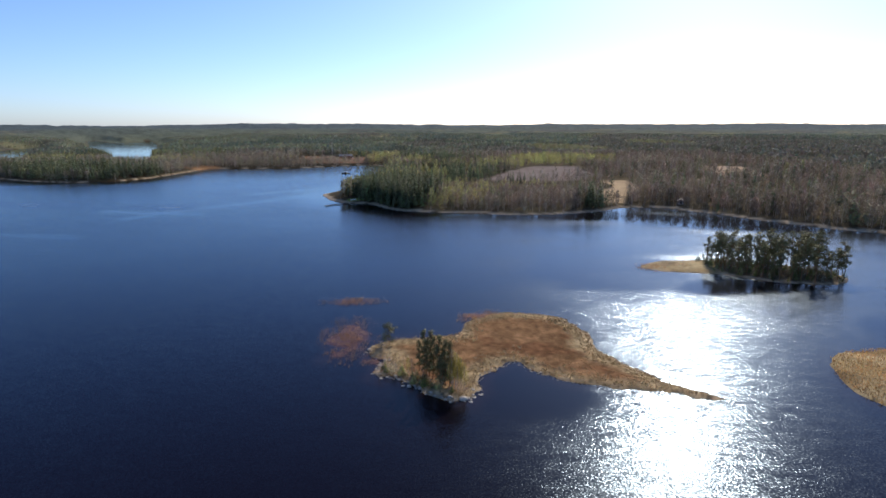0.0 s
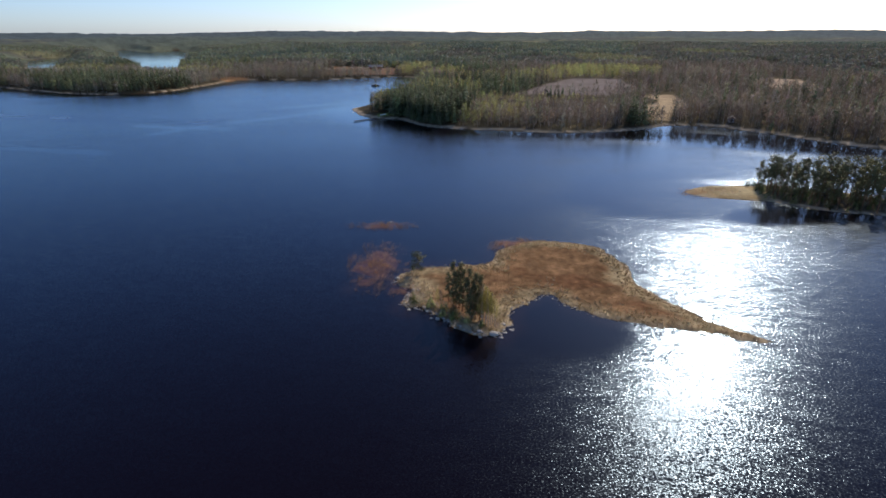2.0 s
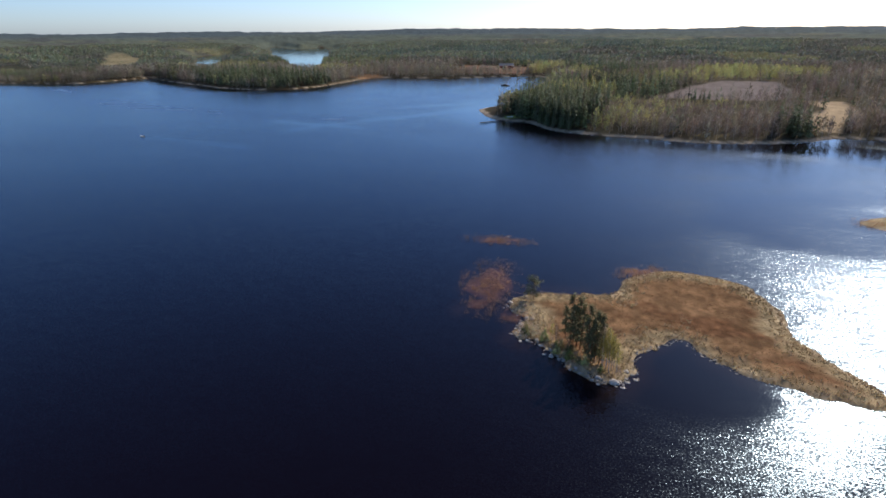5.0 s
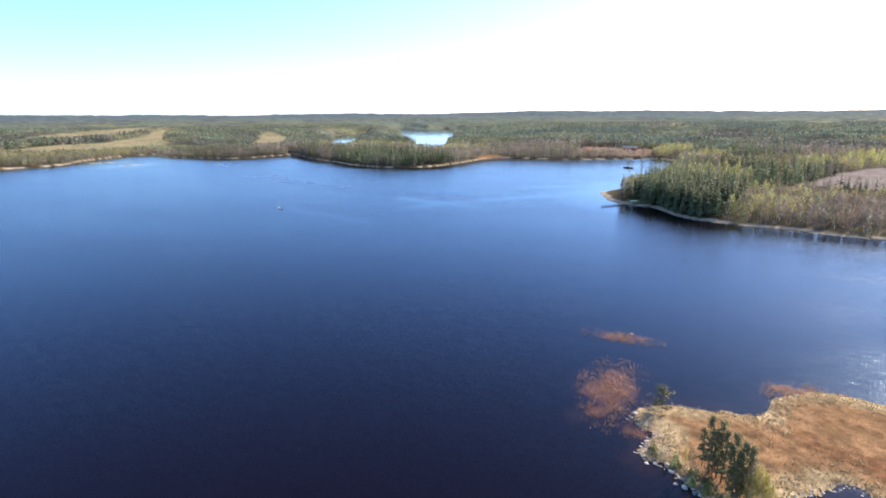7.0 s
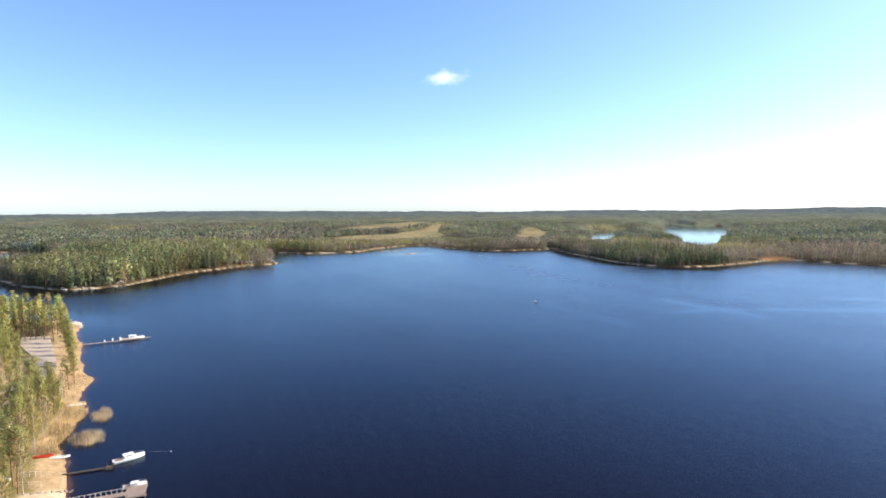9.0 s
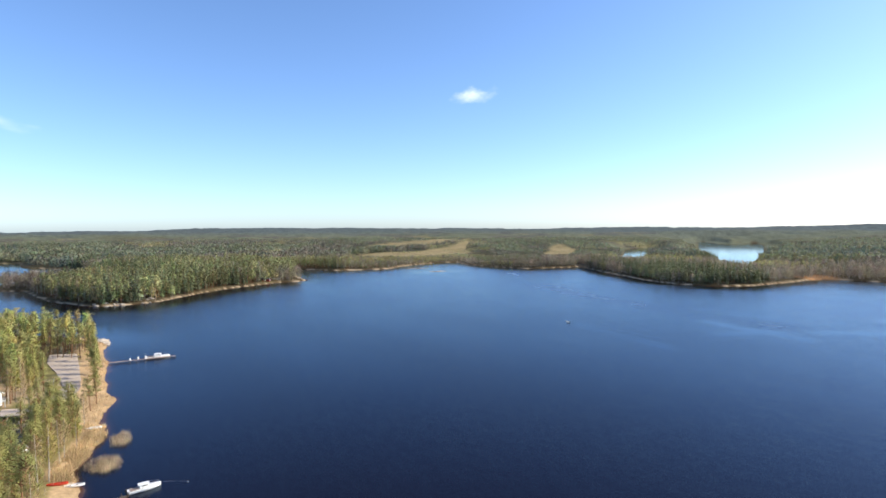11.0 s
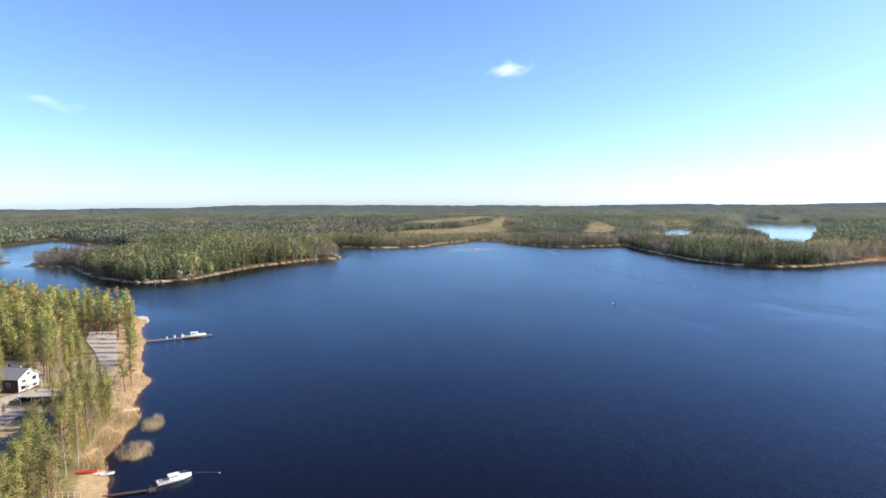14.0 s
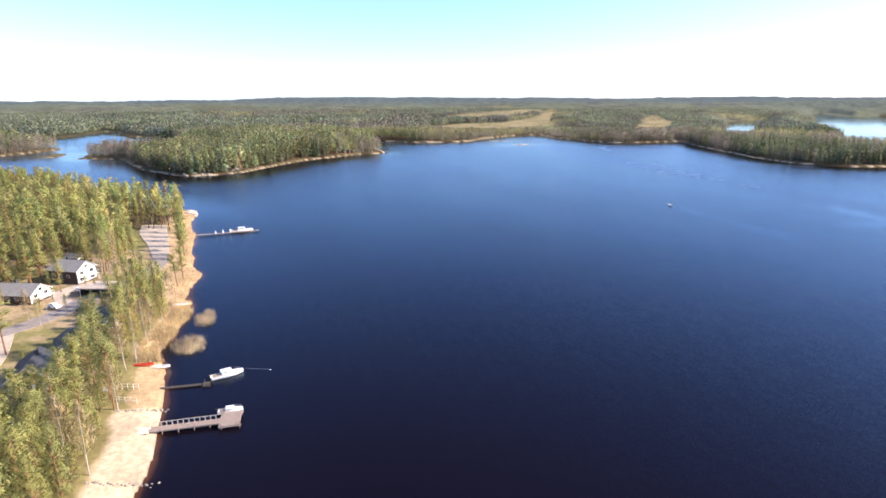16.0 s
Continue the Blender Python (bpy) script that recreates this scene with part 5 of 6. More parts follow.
# ---------------------------------------------------------------- houses
def prism(length, width, wall_h, roof_h, inset=0.0):
    """A gabled body, its ridge along x."""
    bm = bmesh.new()
    a, b = length / 2 - inset, width / 2 - inset
    ring = [(-b, -1.0), (b, -1.0), (b, wall_h), (0, wall_h + roof_h), (-b, wall_h)]
    ends = [[bm.verts.new((s * a, y, z)) for y, z in ring] for s in (-1, 1)]
    bm.faces.new(ends[0][::-1]), bm.faces.new(ends[1])
    for k in range(5):
        j = (k + 1) % 5
        bm.faces.new((ends[0][k], ends[0][j], ends[1][j], ends[1][k]))
    bmesh.ops.recalc_face_normals(bm, faces=bm.faces)
    return bm


def roof_side(length, width, wall_h, roof_h, side, over=0.6, thick=0.22):
    bm = bmesh.new()
    b = width / 2
    slope = math.atan2(roof_h, b)
    run = math.hypot(b, roof_h) + over
    m = Matrix.Translation((0, 0, wall_h + roof_h)) @ Matrix.Rotation(-side * slope, 4, "X") @ Matrix.Translation((0, side * (run / 2 - 0.02), thick / 2 + 0.02))
    bmesh.ops.create_cube(bm, size=1, matrix=m @ Matrix.Diagonal((length + 2 * over, run, thick, 1)))
    return bm


def window_part(parent, x, y, z, w, h, facing):
    """facing: unit direction along x or y out of the wall."""
    fx, fy = facing
    t = 0.07
    bm = bmesh.new()
    for dw, dh, sw, sh in ((0, h / 2, w + 0.2, 0.1), (0, -h / 2, w + 0.2, 0.1), (w / 2, 0, 0.1, h), (-w / 2, 0, 0.1, h), (0, 0, 0.06, h)):
        block(bm, (t if fx else sw, sw if fx else t, sh), (x + (0 if fx else dw) + fx * t / 2, y + (dw if fx else 0) + fy * t / 2, z + dh))
    win = part("window", bm, WHITE, parent, "white window frame")
    part("pane", box_mesh((0.04 if fx else w, w if fx else 0.04, h), (x + fx * 0.022, y + fy * 0.022, z)), GLASS, win, "dark glass pane")


def house(name, label, x, y, turn, length, width, wall_h, roof_h, walls, roof, gable=None, upper=True, chimney=True, lift=0.3, balcony=False, trim=None):
    ob = thing(name, label, "house", x, y, ground_at(x, y) + lift, turn)
    part("wall", prism(length, width, wall_h, roof_h), walls, ob)
    for s in (-1, 1):
        part("roof", roof_side(length, width, wall_h, roof_h, s), roof, ob)
    if gable:
        bm = bmesh.new()
        b = width / 2 - 0.15
        k0 = 0.1 if gable is WHITE else wall_h * 0.45
        vs = [bm.verts.new((length / 2 + dx, yy, zz)) for dx in (0.01, 0.05) for yy, zz in ((-b, k0), (b, k0), (b, wall_h), (0, wall_h + roof_h - 0.15), (-b, wall_h))]
        bm.faces.new(vs[:5][::-1]), bm.faces.new(vs[5:])
        for k in range(5):
            bm.faces.new((vs[k], vs[(k + 1) % 5], vs[5 + (k + 1) % 5], vs[5 + k]))
        bmesh.ops.recalc_face_normals(bm, faces=bm.faces)
        part("gable_boards", bm, gable, ob, "painted boards of the gable")
    e = length / 2 + (0.055 if gable else 0.002)
    for k in (-1, 1):
        window_part(ob, e, k * width * 0.25, wall_h * (0.74 if balcony else 0.5), 1.6 if balcony else 1.3, 1.3, (1, 0))
        if balcony and wall_h > 4:
            window_part(ob, e, k * width * 0.27, wall_h * 0.24, 1.7, 1.3, (1, 0))
    if upper:
        window_part(ob, e, 0, wall_h + roof_h * 0.35, 1.4, 1.1, (1, 0))
    for side in (-1, 1):
        for k in range(int(length // 3.2)):
            window_part(ob, -length / 2 + 1.8 + 3.0 * k, side * (width / 2 + 0.002), wall_h * 0.55, 1.1, 1.1, (0, side))
    part("door", box_mesh((0.08, 0.95, 2.05), (e + 0.04, width * 0.02, 1.02), 0.01), trim or (DARK_WALL if walls is WHITE else WHITE), ob, "house door")
    bm = bmesh.new()
    for s in (-1, 1):
        for end in (-1, 1):
            rod(bm, (end * (length / 2 + 0.56), 0, wall_h + roof_h + 0.02), (end * (length / 2 + 0.56), s * (width / 2 + 0.45), wall_h - 0.45 * roof_h / (width / 2) + 0.02), 0.11, 4)
    part("bargeboard", bm, trim or WHITE, ob, "plain dark bargeboards" if trim else "white bargeboards")
    if chimney:
        bm = box_mesh((0.7, 0.7, 1.6), (-length * 0.15, 0.5, wall_h + roof_h + 0.3), 0.03)
        block(bm, (0.85, 0.85, 0.12), (-length * 0.15, 0.5, wall_h + roof_h + 1.1))
        part("chimney", bm, DARK_ROOF, ob, "short dark chimney")
    if balcony:
        bm = box_mesh((2.0, width * 0.8, 0.14), (length / 2 + 1.1, 0, wall_h * 0.48))
        for k in range(9):
            block(bm, (0.06, 0.06, 0.9), (length / 2 + 2.0, -width * 0.4 + k * width * 0.1, wall_h * 0.48 + 0.5))
        block(bm, (0.08, width * 0.8, 0.08), (length / 2 + 2.0, 0, wall_h * 0.48 + 0.95))
        for k in (-1, 1):
            block(bm, (0.16, 0.16, wall_h * 0.48 + 1), (length / 2 + 1.95, k * width * 0.38, wall_h * 0.24 - 0.5))
        part("balcony", bm, WHITE, ob, "white timber balcony")
    return ob


house("house", "two-storey dark house with a white gable, grey felt roof and balcony", -275, 4.3, 53, 11.5, 8.5, 4.6, 2.6, DARK_WALL, GREY_ROOF, WHITE, balcony=True)
house("house", "dark boarded house with a grey roof and white gable trim", -257.5, -7.5, 60, 12.5, 8.5, 2.9, 2.5, DARK_WALL, GREY_ROOF, WHITE, balcony=True)
house("house", "house with a black roof, yellow gable and white base", -191, 7.6, -4, 11, 8, 2.9, 2.6, WHITE, DARK_ROOF, YELLOW_WALL)
house("house", "low dark house under a black tiled roof", -204.5, 13.2, 8, 10, 7, 2.6, 2.2, DARK_WALL, DARK_ROOF, upper=False)
house("house", "small dark-roofed house half hidden by pines", -220.5, 20.0, 30, 8, 6.5, 2.6, 2.0, DARK_WALL, DARK_ROOF, upper=False)
house("shed", "small white shed with a grey roof behind the house", -300, 2, 55, 5.5, 4.5, 2.4, 1.2, WHITE, GREY_ROOF, upper=False, chimney=False)
house("cabin", "small dark log cabin among the island pines", 137, 229, 250, 6, 4, 2.2, 1.3, DARK_WALL, DARK_ROOF, upper=False, chimney=False, trim=DARK_WALL)
house("cabin", "small grey lakeside cabin with a pale roof", 179, 417, 250, 6, 4, 2.2, 1.2, TIMBER, PALE_STONE, upper=False, chimney=False, trim=DARK_WALL)
house("boathouse", "low dark-red boathouse by the far jetty", -709, 228, 60, 9, 6, 2.4, 1.8, RED_WALL, DARK_ROOF, upper=False, chimney=False)
house("cabin", "white-trimmed cabin in the wood above the far shore", -722, 245, 60, 8, 6, 2.6, 1.9, WHITE, DARK_ROOF, chimney=False, upper=False)
house("barn", "long red-brown barn across the bay", -170, 985, 10, 22, 10, 3.6, 3.2, RED_WALL, GREY_ROOF, upper=False, chimney=False)


def carport():
    ob = thing("carport", "flat pale-roofed carport with a dark open front", "carport", -253.5, 14.5, ground_at(-253.5, 14.5), 63)
    part("roof", box_mesh((12, 5.5, 0.3), (0, 0, 2.9), 0.04), GRAVEL, ob, "pale flat roof")
    part("back_wall", box_mesh((11.4, 0.16, 3.0), (0, 2.4, 1.3)), DARK_WALL, ob)
    for k in (-1, 1):
        part("side_wall", box_mesh((0.16, 4.7, 3.0), (k * 5.6, 0, 1.3)), DARK_WALL, ob)
    for k in range(4):
        part("post", box_mesh((0.16, 0.16, 3.0), (-5.2 + k * 3.45, -2.4, 1.3)), WHITE, ob)


carport()


def solar_strip():
    ob = thing("lean_to", "white-roofed lean-to beside the dark house", "shed", -211.5, 12.0, ground_at(-211.5, 12), 20)
    bm = bmesh.new()
    bmesh.ops.create_cube(bm, size=1, matrix=Matrix.Translation((0, 0, 2.5)) @ Matrix.Rotation(radians(14), 4, "X") @ Matrix.Diagonal((5.5, 3.0, 0.14, 1)))
    part("roof", bm, WHITE, ob, "white sheet roof")
    part("wall", box_mesh((5.0, 2.3, 3.2), (0, 0, 0.62)), DARK_WALL, ob)


solar_strip()


# ---------------------------------------------------------------- roads and yards
def ribbon(line, width, n=4):
    p = np.array(line, float)
    q0, q1, q2, q3 = np.vstack([p[:1], p[:-1]]), p, np.vstack([p[1:], p[-1:]]), np.vstack([p[2:], p[-1:], p[-1:]])
    pts = np.concatenate([0.5 * (2 * q1 + (q2 - q0) * t + (2 * q0 - 5 * q1 + 4 * q2 - q3) * t ** 2 + (3 * q1 - q0 - 3 * q2 + q3) * t ** 3) for t in np.arange(n) / n], 1).reshape(-1, 2)[: (len(p) - 1) * n + 1]
    d = np.gradient(pts, axis=0)
    d /= np.linalg.norm(d, axis=1, keepdims=True)
    side = np.stack([-d[:, 1], d[:, 0]], 1)
    across = np.linspace(-width / 2, width / 2, 5)
    return pts[:, None, :] + side[:, None, :] * across[None, :, None]


def drape(name, label, grid, mat, lift=0.22):
    a, b = grid.shape[:2]
    x, y = grid[..., 0].ravel(), grid[..., 1].ravel()
    z = height(x, y) + lift
    bm = bmesh.new()
    top = [bm.verts.new(v) for v in zip(x, y, z)]
    low = [bm.verts.new((u, v, w - 0.7)) for u, v, w in zip(x, y, z)]
    for i in range(a - 1):
        for j in range(b - 1):
            k = i * b + j
            bm.faces.new((top[k], top[k + 1], top[k + b + 1], top[k + b]))
    for j in (0, b - 1):
        for i in range(a - 1):
            k = i * b + j
            bm.faces.new((top[k], top[k + b], low[k + b], low[k]))
    bmesh.ops.recalc_face_normals(bm, faces=bm.faces)
    ob = part(name, bm, mat, None)
    return tagged(ob, label, "road", kind="structure")


drape("road", "pale worn asphalt village road", ribbon(ROAD, 6.5), ASPHALT)
drape("road_branch", "pale gravel drive between the houses", ribbon([(-243, 7), (-252, 4), (-262, 3), (-268, 12), (-262, 20)], 4.5), GRAVEL, 0.2)
drape("road_beach", "sandy track running down to the beach", ribbon([(-228, -6), (-210, -4), (-190, -4), (-174, 1), (-168, 9)], 4.0), GRAVEL, 0.2)
drape("pavement", "pale gravel car park among pines", np.stack([np.stack([np.linspace(a[0], b[0], 5), np.linspace(a[1], b[1], 5)], 1) for a, b in zip(
    [(-364, 22.5), (-346, 22), (-334, 24), (-324, 26), (-312, 27.5), (-301, 29)], [(-362, 34), (-343, 34.5), (-332, 35), (-323, 35), (-311, 35.3), (-300, 35.5)])]), GRAVEL, 0.26)


# ---------------------------------------------------------------- boats
def loft(length, beam, depth, sections=11, stern=0.85, sheer=0.3, open_top=False, wall=0.06):
    """A hull with its bow along +x, keel at z = -depth / 3."""
    bm = bmesh.new()
    rings = []
    for k in range(sections):
        u = k / (sections - 1)
        half = beam / 2 * (stern + (1 - stern) * min(1, u * 3)) * (1 - max(0, (u - 0.45) / 0.55) ** 2.2) + 0.02
        top = depth * 0.66 + sheer * u ** 2
        keel = -depth / 3 * (1 - max(0, (u - 0.7) / 0.3) ** 2)
        x = (u - 0.5) * length + (0.25 * u ** 3 * length * 0.1)
        rings.append([bm.verts.new((x, y, z)) for y, z in ((-half, top), (-half * 0.96, top * 0.45), (-half * 0.72, keel * 0.4), (0, keel), (half * 0.72, keel * 0.4), (half * 0.96, top * 0.45), (half, top))])
    for a, b in zip(rings, rings[1:]):
        for j in range(6):
            bm.faces.new((a[j], a[j + 1], b[j + 1], b[j]))
        if not open_top:
            bm.faces.new((a[6], a[0], b[0], b[6]))
    bm.faces.new(rings[0][::-1])
    if open_top:
        bmesh.ops.recalc_face_normals(bm, faces=bm.faces)
        bmesh.ops.solidify(bm, geom=list(bm.faces), thickness=wall)
    bmesh.ops.recalc_face_normals(bm, faces=bm.faces)
    return bm


def motor_boat(name, label, x, y, turn, length, beam, cabin=True, hull=None, z=0.0):
    ob = thing(name, label, "boat", x, y, z + 0.12, turn)
    depth = 0.13 * length
    top = depth * 0.66
    part("hull", loft(length, beam, depth), hull or HULL, ob)
    part("gunwale", rod(rod(bmesh.new(), (-length / 2, beam * 0.42, top + 0.04), (length * 0.15, beam * 0.46, top + 0.12), 0.05), (-length / 2, -beam * 0.42, top + 0.04), (length * 0.15, -beam * 0.46, top + 0.12), 0.05), DARK_TIMBER, ob)
    if cabin:
        part("cockpit", box_mesh((length * 0.26, beam * 0.62, 0.06), (-length * 0.30, 0, top + 0.06), 0.02), TIMBER, ob, "brown cockpit floor")
        c = part("cabin", box_mesh((length * 0.30, beam * 0.66, depth * 0.85), (0, 0, top + depth * 0.42), 0.12), hull or HULL, ob)
        part("cabin_window", box_mesh((length * 0.22, beam * 0.67, depth * 0.26), (0.0, 0, top + depth * 0.55), 0.03), GLASS, c, "dark cabin windows")
        part("windscreen", box_mesh((0.04, beam * 0.52, depth * 0.3), (length * 0.151, 0, top + depth * 0.55), 0.0), GLASS, c)
        part("cabin_roof", box_mesh((length * 0.34, beam * 0.72, 0.09), (-length * 0.01, 0, top + depth * 0.9), 0.04), HULL, ob)
        part("foredeck", box_mesh((length * 0.24, beam * 0.42, 0.14), (length * 0.26, 0, top + 0.18), 0.06), HULL, ob)
    bm = bmesh.new()
    for s in (-1, 1):
        for u in (0.2, 0.33, 0.45):
            hy = beam / 2 * (1 - max(0, (u + 0.05) / 0.55) ** 2.2) * 0.9
            rod(bm, (u * length, s * hy, top + 0.1), (u * length, s * hy, top + 0.75), 0.02, 5)
        rod(bm, (0.2 * length, s * beam * 0.41, top + 0.75), (0.45 * length, s * beam * 0.08, top + 0.78), 0.02, 5)
    part("bow_rail", bm, STEEL, ob)
    motor = box_mesh((0.45, 0.4, 0.75), (-length / 2 - 0.2, 0, top + 0.2), 0.08)
    block(motor, (0.2, 0.12, 0.8), (-length / 2 - 0.2, 0, top - 0.5))
    part("outboard_motor", motor, RUBBER, ob)
    return ob


def small_boat(name, label, x, y, turn, length, beam, mat, z):
    ob = thing(name, label, "boat", x, y, z + 0.2, turn)
    part("hull", loft(length, beam, 0.6, 9, 0.5, 0.2, True, 0.05), mat, ob)
    for u in (-0.22, 0.12):
        part("thwart", box_mesh((0.3, beam * 0.75, 0.05), (u * length, 0, 0.24)), TIMBER, ob)
    return ob


motor_boat("motor_boat", "white cabin motor boat moored at a slim floating jetty", -177.5, 48.0, 97, 7.5, 2.3)
motor_boat("motor_boat", "white cabin boat moored beyond the pier platform", -160.0, 47.3, 80, 5.0, 2.0)
motor_boat("motor_boat", "white cruiser moored along the long pier", -337.0, 68.5, 85, 10.5, 3.1)
motor_boat("motor_boat", "dark work boat anchored in the bay", -125, 720, 170, 11, 3.4, True, DARK_TIMBER)
motor_boat("motor_boat", "small pale motor boat out on the open lake", -293, 317, 175, 3.6, 1.4, False, HULL)
small_boat("canoe", "red canoe lying on the grassy beach", -189.6, 29.8, 75, 4.6, 1.0, RED_PAINT, ground_at(-189.6, 29.8))
small_boat("rowing_boat", "white rowing boat pulled up on the beach", -188.2, 33.4, 78, 4.4, 1.4, HULL, max(0.1, ground_at(-188.2, 33.4)))
small_boat("rowing_boat", "white rowing boat lying on the pale shore", -233, 38.5, 80, 4.6, 1.5, HULL, ground_at(-233, 38.5))
small_boat("rowing_boat", "pale rowing boat drawn up by the headland dock", -72, 446, 30, 5.0, 1.6, HULL, ground_at(-72, 446))


def wake():
    """The small boat's low stern waves."""
    bm = bmesh.new()
    for s in (-1, 1):
        prev = None
        for k in range(26):
            u = k / 25
            x, y = -290 + 105 * u, 317 - 6 * u + s * (0.6 + 9 * u) + 0.8 * math.sin(k * 1.7)
            w, h = 0.5 + 1.1 * u, 0.07 * (1 - u) + 0.015
            row = [bm.verts.new((x, y - w, -0.02)), bm.verts.new((x, y, h)), bm.verts.new((x, y + w, -0.02))]
            if prev:
                bm.faces.new((prev[0], prev[1], row[1], row[0])), bm.faces.new((prev[1], prev[2], row[2], row[1]))
            prev = row
    bmesh.ops.recalc_face_normals(bm, faces=bm.faces)
    ob = part("water_wake", bm, WATER, None)
    tagged(ob, "faint spreading wake behind the small boat", "wake", kind="structure")


wake()


# ---------------------------------------------------------------- jetties
def jetty(name, label, a, b, width, mat, z=0.65, head=None, posts=True, rails=False, step=0.42):
    a, b = Vector((*a, 0)), Vector((*b, 0))
    length, turn = (b - a).length, math.degrees(math.atan2(b.y - a.y, b.x - a.x))
    ob = thing(name, label, "jetty", a.x, a.y, 0, turn)
    deck = bmesh.new()
    for k in range(int(length / step)):
        block(deck, (step - 0.05, width, 0.07), (step * (k + 0.5), 0, z))
    part("deck", deck, mat, ob)
    for s in (-1, 1):
        part("beam", box_mesh((length, 0.14, 0.2), (length / 2, s * (width / 2 - 0.12), z - 0.14)), mat, ob)
    for k in range(int(length / 3) + 1):
        for s in (-1, 1):
            if posts:
                part("pile", rod(bmesh.new(), (min(3 * k, length - 0.2), s * (width / 2 - 0.05), -2.0), (min(3 * k, length - 0.2), s * (width / 2 - 0.05), z + 0.12), 0.09), mat, ob)
    if rails:
        bm = bmesh.new()
        side = width / 2 - 0.05
        for k in range(int(length / 1.05)):
            rod(bm, (1.05 * k + 0.4, side, z), (1.05 * k + 0.4, side, z + 0.95), 0.06, 5)
        rod(bm, (0.3, side, z + 0.95), (length, side, z + 0.95), 0.05, 5)
        part("railing", bm, PALE_TIMBER, ob, "pale slender handrail")
    if head:
        bm = bmesh.new()
        n = int(head[0] / 0.42)
        for k in range(n):
            block(bm, (0.37, head[1], 0.08), (length - 0.1 + 0.42 * (k + 0.5), head[2], z + 0.02))
        block(bm, (head[0], 0.16, 0.4), (length - 0.1 + head[0] / 2, head[2] - head[1] / 2, z - 0.16))
        block(bm, (head[0], 0.16, 0.4), (length - 0.1 + head[0] / 2, head[2] + head[1] / 2, z - 0.16))
        part("platform", bm, mat, ob)
        for u in (0.1, 0.9):
            for v in (-0.48, 0.48):
                part("pile", rod(bmesh.new(), (length + head[0] * u, head[2] + head[1] * v, -2), (length + head[0] * u, head[2] + head[1] * v, z + 0.7), 0.11), mat, ob)
    return ob


jetty("jetty", "broad weathered plank pier with a square platform head", (-158.6, 31.4), (-155.8, 45), 1.9, TIMBER, 0.8, (4.4, 5.2, 0.4), True, True)
jetty("jetty", "narrow dark floating jetty with a small end float", (-177.2, 33.2), (-175.0, 42.6), 0.9, DARK_TIMBER, 0.3, (1.9, 1.9, 0.0), False)
jetty("jetty", "long pale pier reaching out from the sandy point", (-336, 47), (-334.0, 76.5), 1.6, TIMBER, 0.7)
jetty("jetty", "dark timber dock at the spruce headland", (-76, 439.5), (-90, 422), 2.0, DARK_TIMBER, 0.6)
jetty("jetty", "short dark jetty on the far shore", (-704, 276), (-716, 283), 2.5, DARK_TIMBER, 0.6, (3.0, 7.0, 0.0))


def pier_boxes():
    for k, (x, y, h) in enumerate([(-336.2, 56, 1.6), (-336.5, 59.5, 2.0), (-335.6, 62.8, 2.6)]):
        ob = thing("service_post", "white service box and post on the pier", "post", x + 0.9, y, 0.72, 10, "pier service posts")
        part("box", box_mesh((0.7, 0.6, h * 0.6), (0, 0, h * 0.3), 0.04), WHITE, ob)
        part("post", rod(bmesh.new(), (0.2, 0, 0), (0.2, 0, h), 0.06), STEEL, ob)


pier_boxes()


def mooring():
    ob = thing("mooring_buoy", "small pale mooring buoy on a line off the bow", "buoy", -176.2, 58.0, 0.0)
    bm = bmesh.new()
    bmesh.ops.create_uvsphere(bm, u_segments=10, v_segments=7, radius=0.17)
    part("float", bm, HULL, ob)
    part("line", rod(bmesh.new(), (0, 0, 0.15), (-1.6, -5.6, 0.9), 0.025, 5), STEEL, ob)


mooring()


# ---------------------------------------------------------------- cars, lamps and yard things
def car(label, x, y, turn, paint):
    ob = thing("car", label, "car", x, y, ground_at(x, y) + 0.55, turn, "parked cars")
    bm = bmesh.new()
    side = [(-2.15, 0.25), (-2.1, 0.8), (-1.75, 0.92), (-1.3, 1.38), (0.35, 1.42), (1.05, 0.95), (2.0, 0.82), (2.15, 0.5), (2.1, 0.25)]
    ring = [[bm.verts.new((px, s * (0.86 if pz < 0.95 else 0.68), pz)) for px, pz in side] for s in (-1, 1)]
    bm.faces.new(ring[0]), bm.faces.new(ring[1][::-1])
    for k in range(len(side)):
        j = (k + 1) % len(side)
        bm.faces.new((ring[0][k], ring[1][k], ring[1][j], ring[0][j]))
    bmesh.ops.recalc_face_normals(bm, faces=bm.faces)
    part("body", bm, paint, ob)
    for s in (-1, 1):
        part("side_window", box_mesh((1.7, 0.03, 0.3), (-0.45, s * 0.745, 1.16), 0.0), GLASS, ob)
        for px in (-1.35, 1.35):
            w = part("wheel", rod(bmesh.new(), (px, s * 0.70, 0.32), (px, s * 0.90, 0.32), 0.32, 12), RUBBER, ob)
            part("rim", rod(bmesh.new(), (px, s * 0.89, 0.32), (px, s * 0.92, 0.32), 0.19, 10), STEEL, w)
    return ob


car("white hatchback parked by the carport", -258.5, 8.5, 70, HULL)
car("white estate car parked on the drive", -243.5, 3.2, 40, HULL)
car("dark car parked beside the house", -236, 12.0, 60, DARK_ROOF)
car("blue van half hidden by pines", -166, 7.2, 20, BLUE_TARP)


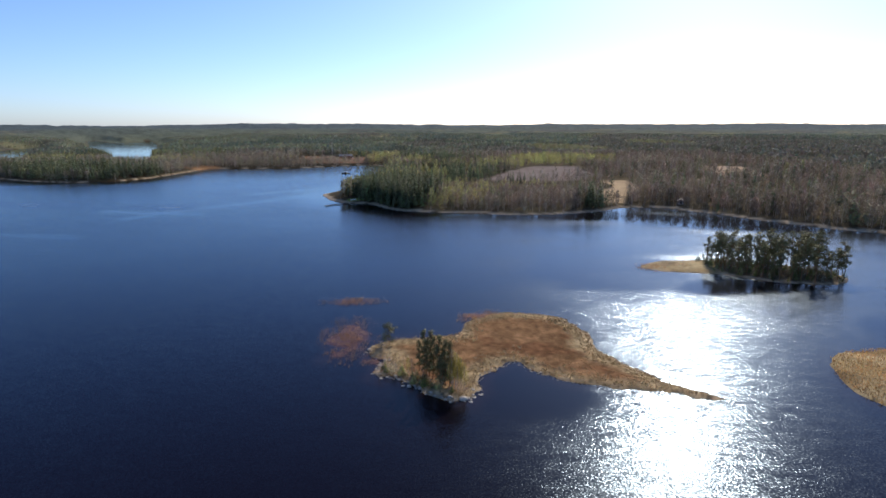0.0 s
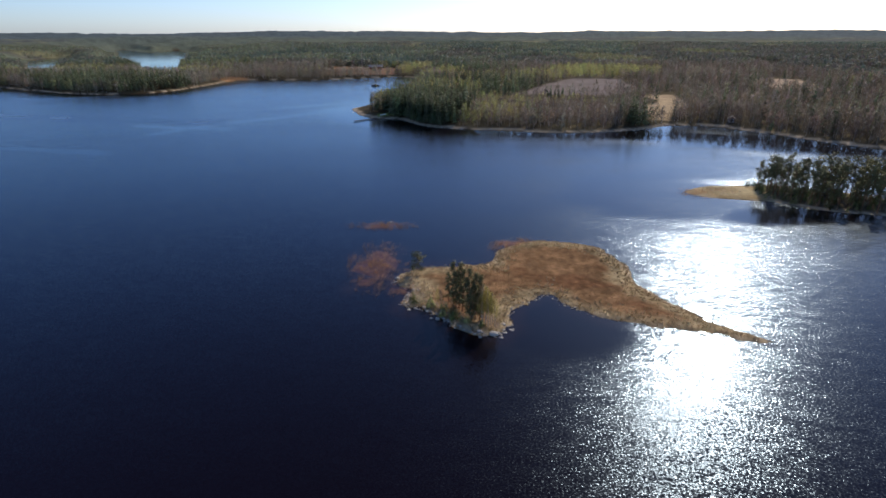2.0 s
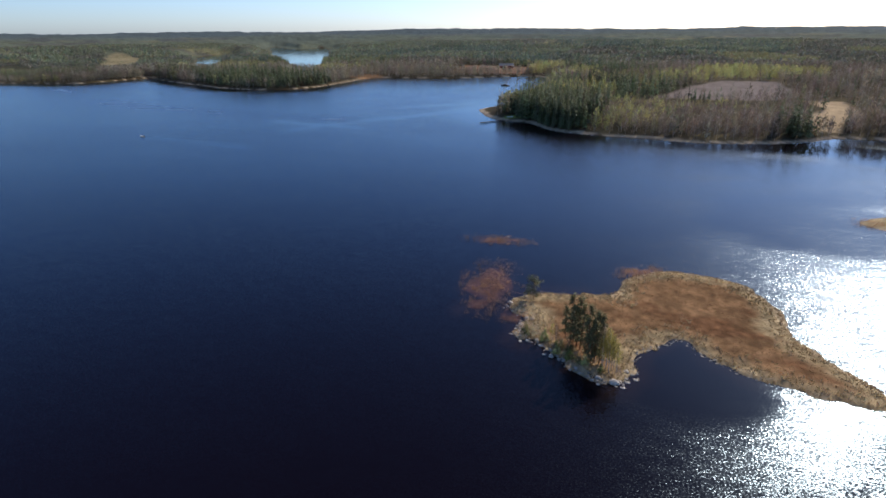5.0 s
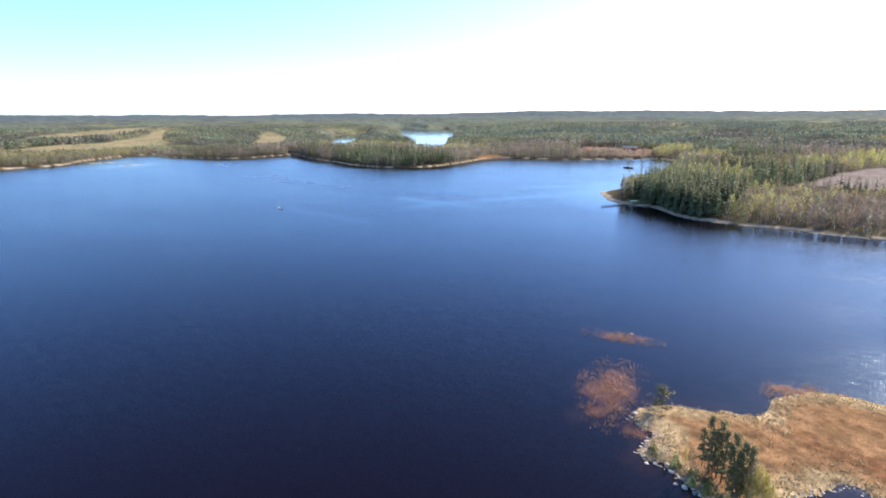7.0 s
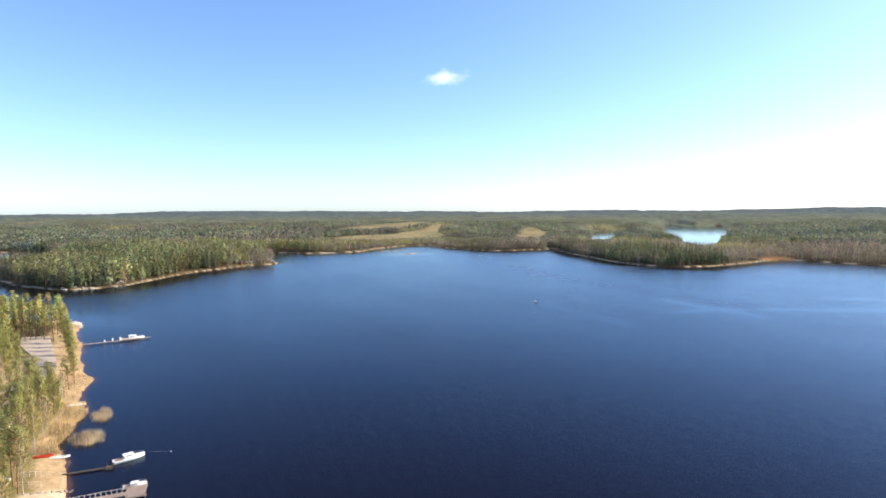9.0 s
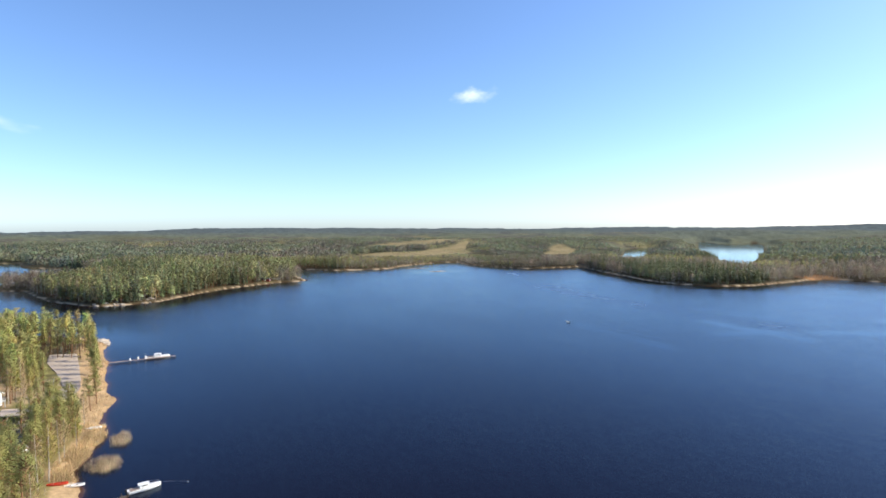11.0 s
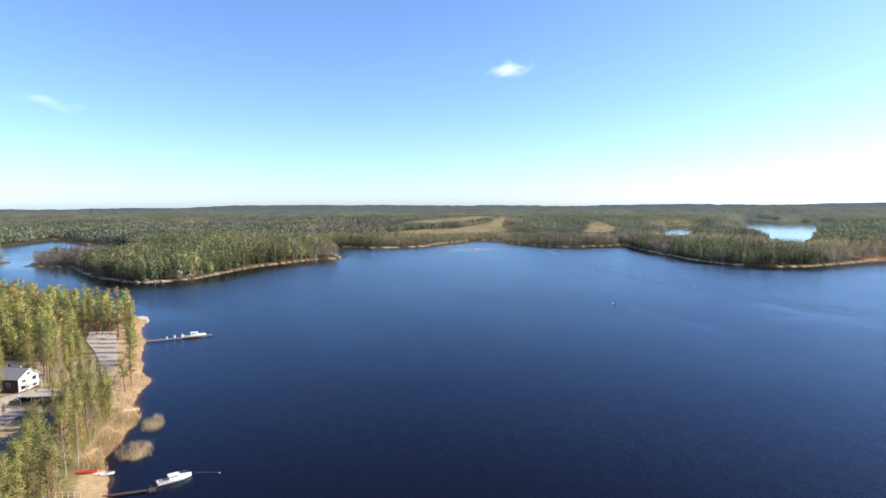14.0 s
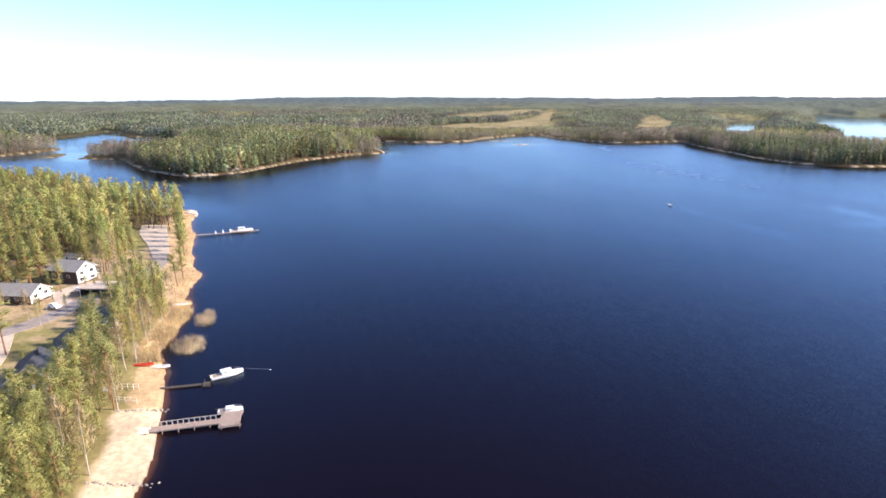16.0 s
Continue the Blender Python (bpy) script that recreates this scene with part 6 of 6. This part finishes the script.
def street_lamp(x, y, turn):
    ob = thing("street_lamp", "slender pale street lamp beside the road", "street lamp", x, y, ground_at(x, y), turn, "street lamps")
    part("pole", rod(bmesh.new(), (0, 0, -0.3), (0, 0, 7.0), 0.1, 8, 0.06), STEEL, ob)
    part("arm", rod(bmesh.new(), (0, 0, 6.95), (1.4, 0, 7.2), 0.05, 6), STEEL, ob)
    part("lamp_head", box_mesh((0.7, 0.25, 0.14), (1.6, 0, 7.2), 0.04), STEEL, ob)


for lx, ly, lt in ((-232, 3.5, 120), (-254, 20.5, 200), (-282, 26.5, 80), (-224, -11, 20)):
    street_lamp(lx, ly, lt)


def mast():
    ob = thing("mast", "tall pale lattice mast beside the barn", "mast", -193, 985, ground_at(-193, 985))
    for k in range(3):
        a = k * 2.094
        part("leg", rod(bmesh.new(), (math.cos(a) * 0.8, math.sin(a) * 0.8, -0.5), (math.cos(a) * 0.25, math.sin(a) * 0.25, 27), 0.14, 5), PALE_STONE, ob)
    bm = bmesh.new()
    for k in range(12):
        z, w = 1 + 2.1 * k, 0.8 - 0.55 * (1 + 2.1 * k) / 27
        for j in range(3):
            a, b = j * 2.094, (j + 1) * 2.094
            rod(bm, (math.cos(a) * w, math.sin(a) * w, z), (math.cos(b) * w, math.sin(b) * w, z + 1.0), 0.07, 4)
    part("bracing", bm, PALE_STONE, ob)


mast()


def beach_bench():
    ob = thing("bench", "white garden seat at the edge of the beach", "bench", -178, 22.6, ground_at(-178, 22.6), 60)
    part("seat", box_mesh((1.8, 0.5, 0.08), (0, 0, 0.48), 0.02), WHITE, ob)
    part("backrest", box_mesh((1.8, 0.07, 0.55), (0, 0.26, 0.8), 0.02), WHITE, ob)
    for k in (-1, 1):
        part("leg", box_mesh((0.08, 0.5, 0.6), (k * 0.8, 0, 0.2)), WHITE, ob)


beach_bench()


def landing():
    ob = thing("landing_slab", "pale boards laid on the sand before the pier", "boards", -158.6, 30.6, ground_at(-158.6, 30.6), 78)
    for k in range(4):
        part("board", box_mesh((2.6, 0.62, 0.10), (0.12 * (-1) ** k, -1.05 + 0.7 * k, 0.12), 0.015), PALE_TIMBER, ob)


landing()


def post_fence(a, b, count):
    a, b = Vector((*a, 0)), Vector((*b, 0))
    ob = thing("post_fence", "low timber post-and-rail fence on the grass by the beach", "fence", a.x, a.y, ground_at(a.x, a.y), math.degrees(math.atan2(b.y - a.y, b.x - a.x)), "beach fences")
    length = (b - a).length
    drop = ground_at(b.x, b.y) - ground_at(a.x, a.y)
    for k in range(count):
        u = k / (count - 1)
        part("post", rod(bmesh.new(), (u * length, 0, drop * u - 0.3), (u * length, 0, drop * u + 1.5), 0.07, 6), PALE_TIMBER, ob)
    for z in (0.7, 1.35):
        part("rail", rod(bmesh.new(), (0, 0.08, z), (length, 0.08, drop + z), 0.05, 6), PALE_TIMBER, ob)


post_fence((-172.5, 24.6), (-170.2, 29.2), 5)
post_fence((-178.3, 24.8), (-176.9, 29.3), 5)


# ---------------------------------------------------------------- clouds
def cloud_material():
    m = bpy.data.materials.new("self_lit_cloud")
    m.use_nodes = True
    n, l = m.node_tree.nodes, m.node_tree.links
    n.remove(n["Principled BSDF"])
    e, t, x = (n.new(k) for k in ("ShaderNodeEmission", "ShaderNodeBsdfTransparent", "ShaderNodeMixShader"))
    # emission stands in for the sunlight scattered by the vapour
    e.inputs["Color"].default_value, e.inputs["Strength"].default_value = (1.0, 0.98, 0.95, 1), 1.0
    a = n.new("ShaderNodeAttribute")
    a.attribute_name = "veil"
    l.new(a.outputs["Fac"], x.inputs["Fac"])
    l.new(t.outputs[0], x.inputs[1]), l.new(e.outputs[0], x.inputs[2])
    l.new(x.outputs[0], n["Material Output"].inputs["Surface"])
    return m


def cloud(label, bear, up, far, wide, tall, tilt, seed, most, mat):
    """A distant veil of vapour, thinning out to nothing at its rim."""
    u, v = np.meshgrid(np.linspace(-1.3, 1.3, 61), np.linspace(-1.3, 1.3, 41))
    u, v = u.ravel(), v.ravel()
    c, s = math.cos(radians(tilt)), math.sin(radians(tilt))
    px, pz = u * wide * c - v * tall * s, u * wide * s + v * tall * c
    a = radians(bear)
    d, right = np.array((-math.sin(a), math.cos(a), 0)), np.array((math.cos(a), math.sin(a), 0))
    centre = np.array((-20, 30, 62)) + far * (d * math.cos(radians(up)) + np.array((0, 0, math.sin(radians(up)))))
    n1 = fbm(u * 2.2 + 5, v * 1.4, seed, 4)
    cs = centre + px[:, None] * right + pz[:, None] * np.array((0, 0, 1)) + (25 * n1)[:, None] * d
    q = np.hypot(u + 0.15 * v, v + 0.25 * np.abs(u)) + 0.55 * n1
    dens = most * smooth(1.0, -0.25, q) * smooth(1.28, 1.0, np.maximum(np.abs(u), np.abs(v)))
    i = (np.arange(40)[:, None] * 61 + np.arange(60)[None, :]).ravel()
    ob = sheet("cloud", cs, np.stack([i, i + 1, i + 62, i + 61], 1), mat, dens, "veil", None, True)
    return tagged(ob, label, "cloud", kind="structure")


CLOUD = cloud_material()
cloud("small bright white fair-weather cloud", 53.4, 13.45, 4000, 170, 66, 6, 201, 0.75, CLOUD)
cloud("faint thin wisp of cloud", 95.3, 8.9, 4000, 210, 55, -8, 207, 0.2, CLOUD)
